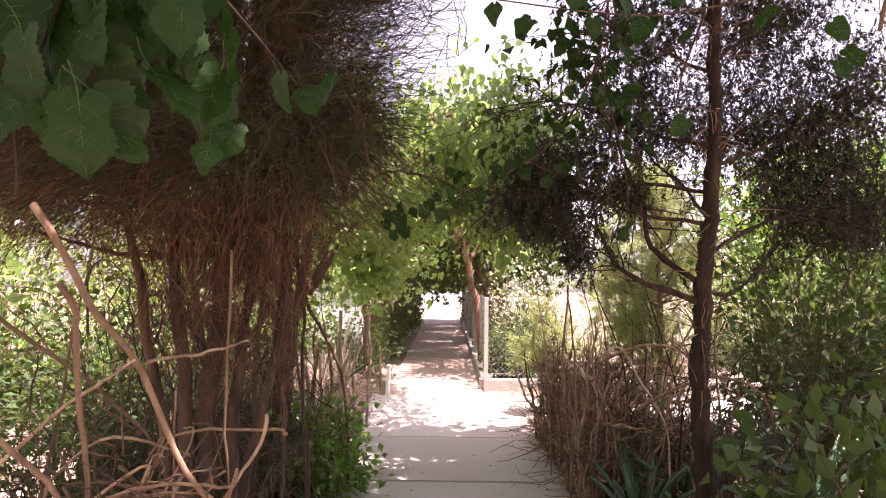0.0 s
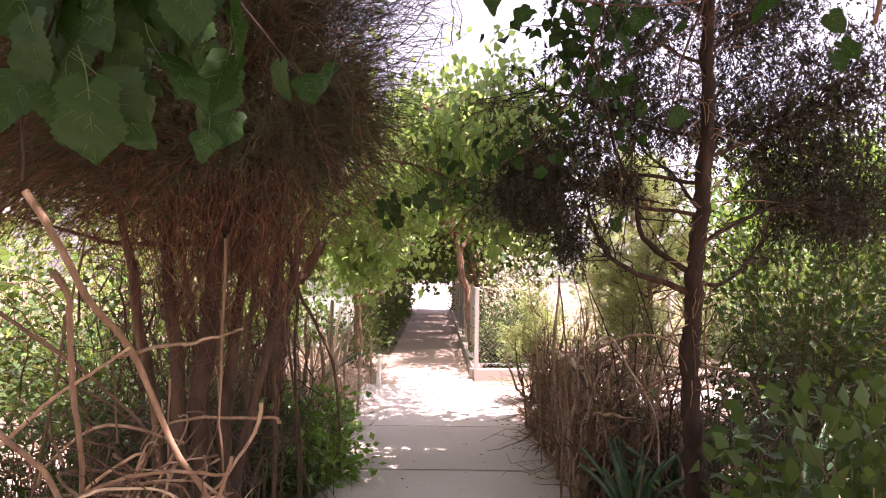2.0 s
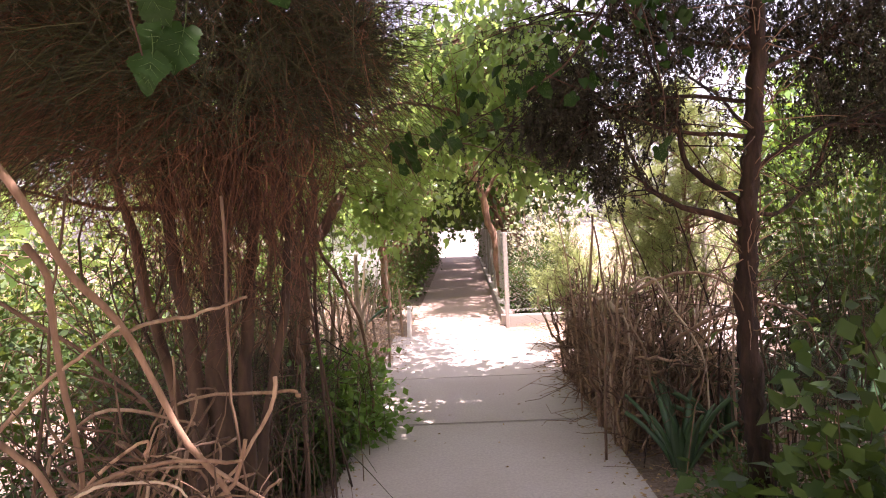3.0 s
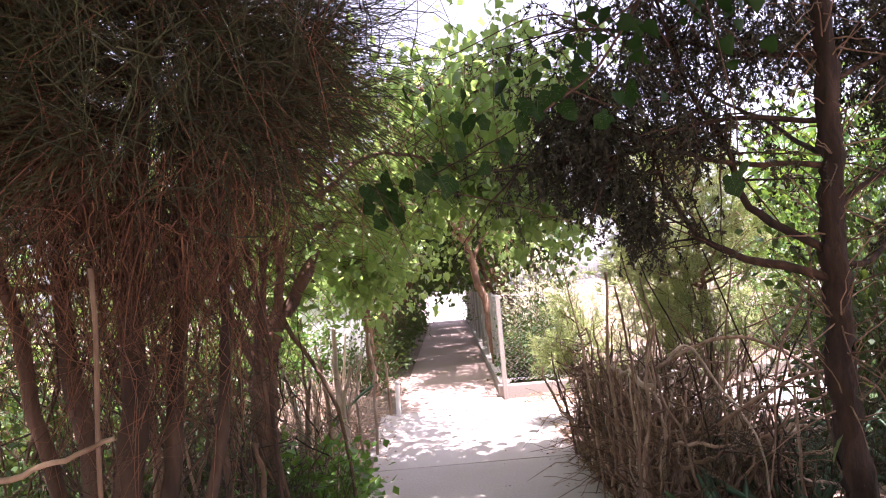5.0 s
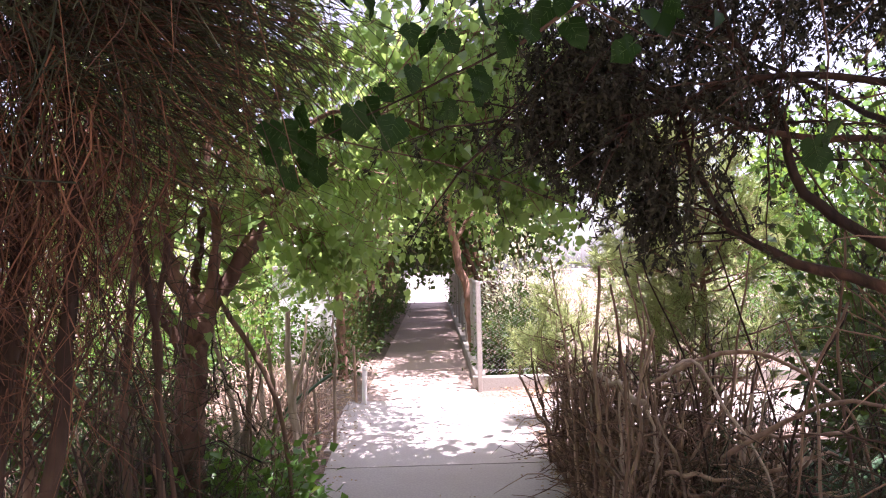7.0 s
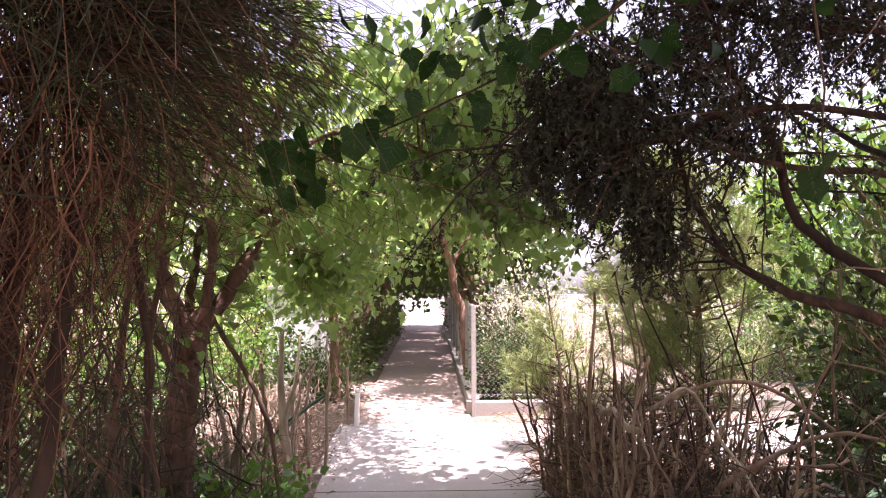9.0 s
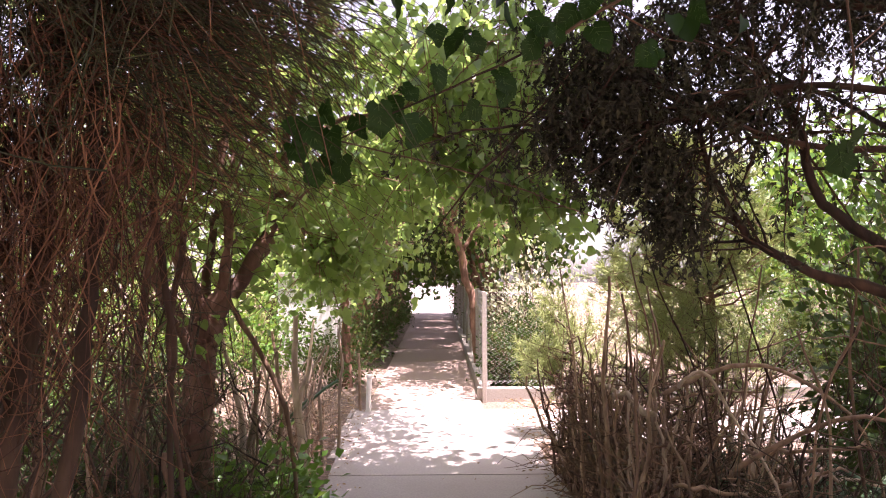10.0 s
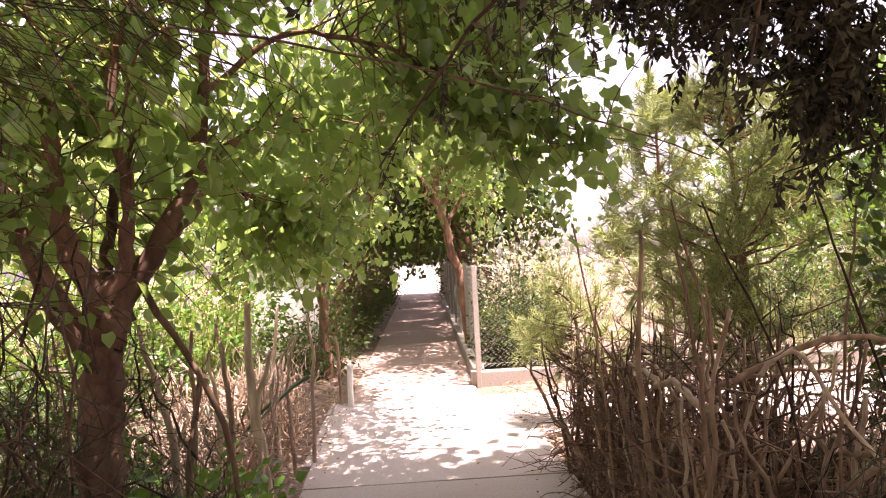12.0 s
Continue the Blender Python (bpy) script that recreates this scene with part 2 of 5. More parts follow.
OVAL = np.array([(0, 0, 0), (0, 1, -0.08), (-0.24, 0.45, 0.07), (0.24, 0.45, 0.07), (0, 0.48, -0.03)])
OVAL_F = np.array([(0, 4, 1, 2), (0, 3, 1, 4)])
SCALE = np.array([(0, 0, 0), (0.2, 0.5, 0.05), (0, 1, -0.04), (-0.2, 0.5, 0.05)])
SCALE_F = np.array([(0, 1, 2, 3)])


def leaves(pos, tip, size, shape=HEART, faces=HEART_F):
    """One leaf at each place, pointing along tip, turned at random about it."""
    n = len(pos)
    y = unit(tip)
    up = unit(RNG.normal(0, 0.8, (n, 3)) + np.array([0, 0, 1.0]))
    x = unit(np.cross(y, up))
    z = np.cross(x, y)
    s = np.broadcast_to(size, (n,))[:, None, None]
    wide = RNG.uniform(0.8, 1.15, (n, 1, 1))
    V = pos[:, None] + s * (x[:, None] * shape[None, :, :1] * wide + y[:, None] * shape[None, :, 1:2] + z[:, None] * shape[None, :, 2:])
    F = (faces[None] + (np.arange(n) * len(shape))[:, None, None]).reshape(-1, faces.shape[1])
    return V.reshape(-1, 3), F


NEAR = 0.818          # the near plants were drawn up in a larger measure about the first standpoint
EYE = np.array([0.0, 0.0, 1.59])
LEVEL = np.array([[0.9999, 0.0009, -0.0126], [-0.0008, 1.0, 0.0096], [0.0126, -0.0096, 0.9999]])
drawn_in = False


def settle(V):
    """Places of the near plants in metres: drawn in towards the first standpoint, feet carried down to the soil."""
    V = np.asarray(V, float)
    if not drawn_in:
        return V
    W = EYE + NEAR * ((V - np.array([0.0, 0.0, 1.5])) @ LEVEL.T)
    low = np.minimum(W[..., 2] - 0.5, 0)
    W[..., 2] += low * 1.9
    return W


def thing(name, label, category, at=(0, 0, 0), group="", kind=""):
    ob = new(name)
    ob.location = settle(at) * np.array([1, 1, 0 if at[2] == 0 else 1])
    ob.empty_display_size = 0.1
    return tagged(ob, label, category, group, kind)


def part_np(name, V, F, mat, parent, label="", shade=True, slots=None):
    """One mesh under its thing; points are in world places."""
    off = np.array(parent.location) if parent is not None and parent.parent is None else np.zeros(3)
    me = mesh_np(name, settle(V) - off, F if isinstance(F, list) else [F], mat, slots)
    if shade:
        smooth(me)
    ob = new(name, me)
    ob.parent = parent
    return tagged(ob, label)


def part(name, bm, material, parent, label=""):
    me = bpy.data.meshes.new(name)
    bm.to_mesh(me)
    bm.free()
    me.materials.append(material)
    ob = new(name, me)
    ob.parent = parent
    return tagged(ob, label)


def box_bm(x0, x1, y0, y1, z0, z1, bevel=0.0):
    bm = bmesh.new()
    bmesh.ops.create_cube(bm, size=1)
    for v in bm.verts:
        v.co = Vector((x0 if v.co.x < 0 else x1, y0 if v.co.y < 0 else y1, z0 if v.co.z < 0 else z1))
    if bevel:
        bmesh.ops.bevel(bm, geom=bm.edges[:], offset=bevel, segments=2, affect="EDGES", profile=0.6)
    return bm


def limb(name, pts, r0, r1, mat, parent, sides=9, k=16, rough=0.012, label="", flare=0.0, rugged=0.03):
    """A tapered, slightly crooked trunk, limb or stick; returns its line."""
    line = wobble(spline(pts, k), rough)
    r = np.linspace(r0, r1, k) * RNG.uniform(0.92, 1.08, k)
    r[0] *= 1 + flare
    r[1] *= 1 + flare * 0.4
    V, Q = tubes(line[None], r[None], sides, caps=True)
    V = V + RNG.normal(0, rugged, V.shape) * np.repeat(np.concatenate([[0], r, [0]]), sides)[:, None]
    part_np(name, V, Q, mat, parent, label)
    return line


def along(lines, n, lo=0.2, hi=1.0):
    """Random places on lines with the direction there."""
    P, D = [], []
    for i in RNG.integers(0, len(lines), n):
        ln = lines[i]
        f = RNG.uniform(lo, hi) * (len(ln) - 1.001)
        j = int(f)
        P.append(ln[j] + (ln[j + 1] - ln[j]) * (f - j))
        D.append(ln[j + 1] - ln[j])
    return np.array(P), unit(np.array(D))


def twigs_on(lines, n, length, r, lo=0.2, up=0.3, sag=0.1, k=6):
    P, D = along(lines, n, lo)
    d = unit(D * 0.5 + RNG.normal(0, 0.7, (n, 3)) + np.array([0, 0, up]))
    L = RNG.uniform(0.5, 1.0, n) * length
    p = shoots(P, d, L, k, sag)
    return p, taper(n, k, r, r * 0.3)


def leafy(twig_paths, per, size, spread, droop=0.6, shape=HEART, faces=HEART_F):
    """Leaves scattered along twigs."""
    n, k, _ = twig_paths.shape
    pick = RNG.integers(1, k, (n, per))
    pos = twig_paths[np.arange(n)[:, None], pick].reshape(-1, 3) + RNG.normal(0, spread, (n * per, 3))
    tip = RNG.normal(0, 0.6, pos.shape) + np.array([0, 0, -droop])
    return leaves(pos, tip, size * RNG.uniform(0.55, 1.15, len(pos)), shape, faces)


# ---- ground, path, kerbs ----
def ground_sheet():
    """One sheet to the horizon, finer and uneven near the walk."""
    ax = np.concatenate([[-600, -120, -50], np.arange(-25, 25.1, 0.5), [50, 120, 600]])
    ay = np.concatenate([[-600, -80, -20], np.arange(-8, 44.1, 0.5), [70, 140, 800]])
    X, Y = np.meshgrid(ax, ay, indexing="ij")
    Z = np.array([[0.03 * noise.noise((x * 0.8, y * 0.8, 0)) + 0.05 * noise.noise((x * 0.23, y * 0.23, 3)) for y in ay] for x in ax])
    clear = np.clip((np.abs(X - 0.1) - 1.0) / 0.6, 0, 1)
    Z = np.where(np.abs(X) < 30, Z, 0) * clear - 0.035
    branch = (X > 0.5) & (X < 11) & (Y > 7.9) & (Y < 10.9)
    Z[branch] = -0.035
    n, m = X.shape
    i, j = np.meshgrid(np.arange(n - 1), np.arange(m - 1), indexing="ij")
    b = i * m + j
    Q = np.stack([b, b + m, b + m + 1, b + 1], -1).reshape(-1, 4)
    me = smooth(mesh_np("ground", np.stack([X, Y, Z], -1).reshape(-1, 3), [Q], M_SOIL))
    return tagged(new("ground", me), "dry brown soil strewn with litter", "ground", kind="structure")


ground_sheet()


def slab(parent, corners, z, mat, thick=0.1):
    """A cast slab with softened edges."""
    bm = bmesh.new()
    lo = [bm.verts.new((x, y, z - thick)) for x, y in corners]
    hi = [bm.verts.new((x, y, z)) for x, y in corners]
    n = len(corners)
    bm.faces.new(hi)
    bm.faces.new(lo[::-1])
    for i in range(n):
        bm.faces.new((lo[i], lo[(i + 1) % n], hi[(i + 1) % n], hi[i]))
    bmesh.ops.recalc_face_normals(bm, faces=bm.faces[:])
    bmesh.ops.bevel(bm, geom=[e for e in bm.edges if all(abs(v.co.z - z) < 1e-5 for v in e.verts)], offset=0.008, segments=2, affect="EDGES")
    return part("slab", bm, mat, parent)


path = tagged(new("path"), "pale concrete garden path cast in slabs", "path", kind="structure")
GAP = 0.007
for y0, y1 in ((-6.1, -4.4), (-4.4, -2.7), (-2.7, -1.0), (-1.0, 0.68), (0.68, 2.36), (2.36, 4.04), (4.04, 5.73), (5.73, 7.42)):
    slab(path, [(-0.86, y0 + GAP), (1.06, y0 + GAP), (1.06, y1 - GAP), (-0.86, y1 - GAP)], RNG.uniform(-0.003, 0.003), M_PATH)
slab(path, [(-0.87, 7.42 + GAP), (1.05, 7.42 + GAP), (1.05, 8.5), (1.5, 8.62), (1.5, 10.3), (-0.98, 10.35)], 0.0, M_PATH)
for x0, x1 in ((1.5, 4.0), (4.0, 6.5), (6.5, 9.0)):
    slab(path, [(x0 + GAP, 8.6), (x1 - GAP, 8.6), (x1 - GAP, 10.35), (x0 + GAP, 10.3)], RNG.uniform(-0.004, 0.0), M_PATH)

far_path = tagged(new("path"), "brownish concrete path running on between the trees, shade put into its colour", "path", kind="structure")
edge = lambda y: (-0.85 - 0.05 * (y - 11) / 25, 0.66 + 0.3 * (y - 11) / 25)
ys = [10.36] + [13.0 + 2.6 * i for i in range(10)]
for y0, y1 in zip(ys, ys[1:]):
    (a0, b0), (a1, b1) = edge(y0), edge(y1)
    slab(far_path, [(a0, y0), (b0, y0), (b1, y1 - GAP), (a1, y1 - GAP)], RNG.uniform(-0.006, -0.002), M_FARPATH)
sunny = tagged(new("pavement"), "bleached concrete yard in full sun", "yard", kind="structure")
slab(sunny, [(-3.5, 36.6), (4.5, 36.6), (5.5, 66), (-4.5, 66)], -0.005, M_PATH)

kerb = tagged(new("kerb"), "low grey concrete kerb under the wire fence", "kerb", kind="structure")
x = 0.62
for w in (1.1, 1.2, 1.15, 1.2, 1.2, 1.2):
    part("kerb_block", box_bm(x, x + w - 0.008, 11.02, 11.2, -0.08, 0.16 + RNG.uniform(-0.008, 0.008), 0.012), M_KERB, kerb)
    x += w
y = 11.22
while y < 36:
    cx = edge(y)[1] + 0.07
    part("kerb_block", box_bm(cx - 0.07, cx + 0.08, y, y + 1.19, -0.08, 0.15 + RNG.uniform(-0.02, 0.02), 0.015), M_KERB, kerb)
    y += 1.2
left_edge = tagged(new("path_edging"), "rough concrete edging strip along the path", "edging", kind="structure")
for i in range(4):
    part("edging_block", box_bm(-0.96 - 0.02 * i, -0.885 - 0.03 * i, 7.95 + 0.6 * i, 8.53 + 0.6 * i, -0.08, 0.012 + RNG.uniform(-0.006, 0.006), 0.008), M_PATH, left_edge)


# ---- chain link fence ----
def fence():
    f = thing("chain_link_fence", "galvanised chain link fence on slim concrete posts", "fence", (0.7, 11.1, 0))
    H = 1.47

    def post(x, y, h, r=0.035):
        bm = box_bm(x - r, x + r, y - r, y + r, -0.1, h, 0.01)
        bm.transform(Matrix.Translation((-0.7, -11.1, 0)))
        part("post", bm, M_KERB, f)

    post(0.71, 10.98, 1.48, 0.03)
    for y in np.arange(13.4, 36, 2.4):
        post(edge(y)[1] + 0.09, y, 1.5)
    for x in (3.9, 7.9):
        post(x, 11.12, 1.48, 0.02)

    def wires(p0, p1, z0, z1, cell=0.074):
        """Zigzag wires woven into diamonds between two points."""
        L = math.dist(p0, p1)
        n, k = int(L / cell), int((z1 - z0) / (cell * 0.5)) + 1
        z = np.linspace(z0, z1, k)
        zig = np.where(np.arange(k) % 2 == 0, -0.5, 0.5) * cell
        a, b = np.array(p0), np.array(p1)
        d = (b - a) / L
        nrm = np.array([-d[1], d[0]])
        out = []
        for sgn in (1, -1):
            s = (np.arange(n) + 0.5)[:, None] * cell + sgn * zig[None] + cell * 0.5 * (sgn < 0) * 0
            xy = a + d * s[..., None] + nrm * (0.002 * sgn * np.where(np.arange(k) % 2 == 0, 1, -1))[None, :, None]
            xy = xy + nrm * (0.012 * np.sin(s * 1.7) * np.sin(z * 2.2)[None])[..., None]
            out.append(np.concatenate([xy, np.broadcast_to(z, (n, k))[..., None]], -1))
        # each wire of one weave carries half of the diamonds
        P = out[0]
        return tubes(P, np.full(P.shape[:2], 0.003), 3)

    e0, e1 = edge(11.2), edge(36)
    V, Q = wires((0.72, 11.1), (8.0, 11.14), 0.2, H)
    part_np("wire_mesh", V, Q, M_WIRE, f, "diamond wire mesh")
    V, Q = wires((e0[1] + 0.1, 11.1), (e1[1] + 0.1, 36), 0.16, H)
    part_np("wire_mesh", V, Q, M_WIRE, f, "diamond wire mesh")
    for z in (0.24, H):
        P = np.array([[(8.0, 11.14, z), (0.68, 11.08, z), (e0[1] + 0.1, 11.2, z), (e1[1] + 0.1, 36, z)]])
        for seg in (P[:, :2], P[:, 2:]):
            V, Q = tubes(seg, np.full((1, 2), 0.0014), 4)
            part_np("tension_wire", V, Q, M_WIRE, f)


fence()

# short white post and a plain stake at the path's edge
wp = thing("marker_post", "short white painted wooden post with a wider cap", "post", (-0.8, 10.2, 0))
part_np("shaft", *tubes(wobble(spline([(-0.8, 10.2, -0.1), (-0.795, 10.2, 0.2), (-0.785, 10.2, 0.41)], 8), 0.004)[None], np.full((1, 8), 0.032), 10, True), M_WHITE, wp)
part_np("cap", *tubes(np.array([[(-0.785, 10.2, 0.41), (-0.785, 10.2, 0.425), (-0.784, 10.2, 0.45), (-0.784, 10.2, 0.465)]]), np.array([[0.03, 0.039, 0.039, 0.028]]), 10, True), M_WHITE, wp)
st = thing("wooden_stake", "thin weathered wooden stake driven into the soil", "stake", (-0.93, 10.3, 0))
limb("stake", [(-0.91, 10.3, -0.1), (-0.92, 10.3, 0.36), (-0.93, 10.32, 0.72)], 0.02, 0.016, M_STICK, st, 7, 9, 0.004)


# ---- trees ----
def curl(p, amount):
    """Adds loose waves to strands."""
    n, k, _ = p.shape
    ph = RNG.uniform(0, 6.3, (n, 1, 3))
    f = RNG.uniform(4, 10, (n, 1, 1))
    s = np.linspace(0, 1, k)[None, :, None]
    return p + amount * RNG.uniform(0.2, 1.6, (n, 1, 1)) * s * np.sin(f * s + ph)


def broom_tree():
    """Many-stemmed tree with a skirt of dead hanging strands."""
    c = np.array([-1.35, 3.9, 0])
    t = thing("weeping_tree", "many-stemmed tree smothered in dead brown hanging strands", "tree", tuple(c))
    lines = []
    stems = [((0.0, 0, 0), (0.02, 0.02, 0.9), (0.12, -0.05, 1.9), (0.25, -0.05, 3.0), (0.35, 0.1, 4.3), 0.085),
             ((0.1, 0.05, 0), (0.13, 0.08, 0.8), (0.2, 0.15, 1.6), (0.3, 0.2, 2.6), (0.5, 0.3, 3.8), 0.06),
             ((-0.06, -0.02, 0), (-0.12, -0.02, 0.8), (-0.2, 0.0, 1.7), (-0.25, 0.1, 2.8), (-0.4, 0.3, 4.2), 0.065),
             ((0.15, -0.05, 0), (0.3, -0.02, 0.7), (0.42, 0.05, 1.5), (0.4, 0.1, 2.4), (0.55, 0.2, 3.4), 0.04),
             ((-0.12, 0.06, 0), (-0.32, 0.12, 0.9), (-0.5, 0.1, 1.9), (-0.75, 0.2, 3.0), (-1.0, 0.1, 4.0), 0.05)]
    for *p, r in stems:
        lines.append(limb("stem", [c + np.array(q) - (0, 0, 0.1 * (i == 0)) for i, q in enumerate(p)], r * 0.75, r * 0.25, M_BARK_BROWN, t, 12, 34, 0.016, flare=0.4, rugged=0.09))
    hub = c + np.array([0.2, 0.0, 2.45])
    limbs = []
    for i in range(44):
        a = RNG.uniform(0, 2 * np.pi) if i < 24 else RNG.uniform(2.5, 4.0)
        z0 = RNG.uniform(1.7, 3.4)
        p0 = c + np.array([0.2 + 0.05 * math.cos(a), 0.05 * math.sin(a), z0])
        L = RNG.uniform(0.5, 0.95) if math.cos(a) > -0.2 else RNG.uniform(0.8, 1.5)
        p2 = p0 + np.array([math.cos(a) * L, math.sin(a) * L * 0.8, RNG.uniform(0.1, 0.55)])
        limbs.append(limb("limb", [p0, (p0 + p2) / 2 + RNG.normal(0, 0.05, 3), p2], 0.022, 0.008, M_BARK_BROWN, t, 6, 10, 0.015))
    # dead strands hanging and fanning out
    n = 19000
    P, D = along(limbs + [ln[8:15] for ln in lines], n, 0.0)
    out = (P - hub) * np.array([1, 1, 0.2])
    d = unit(unit(out) * 0.9 + RNG.normal(0, 0.45, (n, 3)) + np.array([0, 0, 0.05]))
    L = RNG.uniform(0.35, 1.45, n)
    keep = P[:, 2] < 3.3
    p = curl(shoots(P, d, L, 6, 0.6, 0.42), 0.06)
    lift = p[:, -1, 2] < RNG.uniform(1.0, 1.75, n)
    ok = keep & ~(lift & (RNG.uniform(size=n) < 0.8)) & (p[:, :, 0].max(1) < -0.12) & (p[:, :, 1].min(1) > 3.0) & (p[:, :, 1].max(1) < 4.75) & ((p[:, -1, 2] > 1.62) | ((p[:, -1, 0] < -0.8) & (p[:, -1, 0] > -1.6) & (p[:, -1, 2] > 1.2)))
    V, Q = tubes(p[ok], taper(ok.sum(), 6, RNG.uniform(0.0011, 0.0034, ok.sum()), 0.0009), 3)
    part_np("dead_foliage", V, Q, M_STRAND_DEAD, t, "dry reddish brown strands")
    # brittle inner strands filling the crown
    n = 7000
    P = c + np.array([0.2, -0.1, 2.5]) + np.clip(RNG.normal(0, 0.55, (n, 3)), -1.2, 1.2) * np.array([0.95, 0.8, 0.6])
    d = unit(unit((P - hub) * np.array([1, 1, 0.3])) * 0.7 + RNG.normal(0, 0.5, (n, 3)))
    p = curl(shoots(P, d, RNG.uniform(0.25, 0.8, n), 5, 0.5, 0.3), 0.03)
    ok = (p[:, :, 0].max(1) < -0.2) & (p[:, :, 1].min(1) > 2.8) & (p[:, :, 2].min(1) > RNG.uniform(1.65, 2.0, n)) & (p[:, :, 1].max(1) < 4.8)
    V, Q = tubes(p[ok], taper(ok.sum(), 5, RNG.uniform(0.0012, 0.0032, ok.sum()), 0.001), 3)
    part_np("dead_foliage", V, Q, M_STRAND_GREEN, t, "dull olive brown dry strands")
    # strands that cling to the stems
    n = 2800
    P, D = along([ln[4:17] for ln in lines], n)
    d = unit(RNG.normal(0, 0.35, (n, 3)) + np.array([0.05, -0.1, -0.9]))
    P += RNG.normal(0, 0.13, (n, 3)) * np.array([1.2, 1, 0.6])
    p = curl(shoots(P, d, RNG.uniform(0.3, 0.95, n), 6, 0.0, 0.45), 0.085)
    ok = (p[:, :, 2].min(1) > RNG.uniform(0.85, 1.9, n)) & (p[:, :, 0].max(1) < -0.64) & (p[:, :, 0].min(1) > -1.62)
    p, n = p[ok], int(ok.sum())
    V, Q = tubes(p, taper(n, 6, RNG.uniform(0.0012, 0.0034, n), 0.0008), 3)
    part_np("dead_foliage", V, Q, M_STRAND_DEAD, t, "dry strands hanging round the stems")
    # strands draping from the crown's underside in towards the stems
    n = 1100
    a, q = RNG.uniform(0, 2 * np.pi, n), RNG.uniform(0.15, 0.8, n)
    P = c + np.stack([0.12 + q * np.cos(a), 0.8 * q * np.sin(a), RNG.uniform(1.75, 2.25, n)], 1)
    d = unit(np.stack([-0.35 * np.cos(a) * q, -0.35 * np.sin(a) * q, np.full(n, -0.7)], 1) + RNG.normal(0, 0.2, (n, 3)))
    p = curl(shoots(P, d, RNG.uniform(0.2, 1.1, n) * (1.15 - q), 7, 0.1, 0.45), 0.08)
    ok = (p[:, :, 0].max(1) < -0.6) & (p[:, :, 1].min(1) > 2.9)
    V, Q = tubes(p[ok], taper(ok.sum(), 7, RNG.uniform(0.0012, 0.0034, ok.sum()), 0.0009), 3)
    part_np("dead_foliage", V, Q, M_STRAND_DEAD, t, "dry reddish strands draping round the stems")
    # living thin green shoots above and outside
    n = 7500
    P, D = along(limbs, n, 0.35)
    P += RNG.normal(0, 0.12, (n, 3)) + np.array([0.05, 0, 0.1])
    d = unit(unit(P - hub) + RNG.normal(0, 0.4, (n, 3)) + np.array([0.15, 0, 0.25]))
    p = curl(shoots(P, d, RNG.uniform(0.3, 0.9, n), 5, 0.55, 0.25), 0.03)
    ok = (p[:, -1, 0] < 0.05) & (p[:, :, 1].min(1) > 2.8) & (p[:, :, 2].min(1) > 1.75) & (p[:, :, 1].max(1) < 4.9)
    V, Q = tubes(p[ok], taper(ok.sum(), 5, 0.0024, 0.001), 3)
    part_np("green_foliage", V, Q, M_STRAND_GREEN, t, "thin dull green rush-like shoots")
    n = 9000
    P = c + RNG.normal(0, 0.7, (n, 3)) * np.array([1.25, 0.8, 0.8]) + np.array([0.1, 0.2, 3.8])
    d = unit(unit(P - hub) + RNG.normal(0, 0.5, (n, 3)))
    p = curl(shoots(P, d, RNG.uniform(0.25, 0.7, n), 4, 0.5, 0.3), 0.04)
    ok = (p[:, :, 1].max(1) < 4.7) & (p[:, :, 2].min(1) > 2.45) & (p[:, :, 0].max(1) < 0.2)
    p, n = p[ok], int(ok.sum())
    V, Q = tubes(p, taper(n, 4, 0.0036, 0.0014), 3)
    part_np("crown", V, Q, M_STRAND_GREEN, t, "thin dull green rush-like shoots")


RNG = np.random.default_rng(11)
drawn_in = True
broom_tree()


def near_points(lines, p, m):
    """Random places among the points of the lines that lie nearest to p."""
    pts = np.concatenate(lines)
    order = np.argsort(np.linalg.norm(pts - np.array(p), axis=1))[:14]
    return pts[RNG.choice(order, m)] + RNG.normal(0, 0.01, (m, 3))


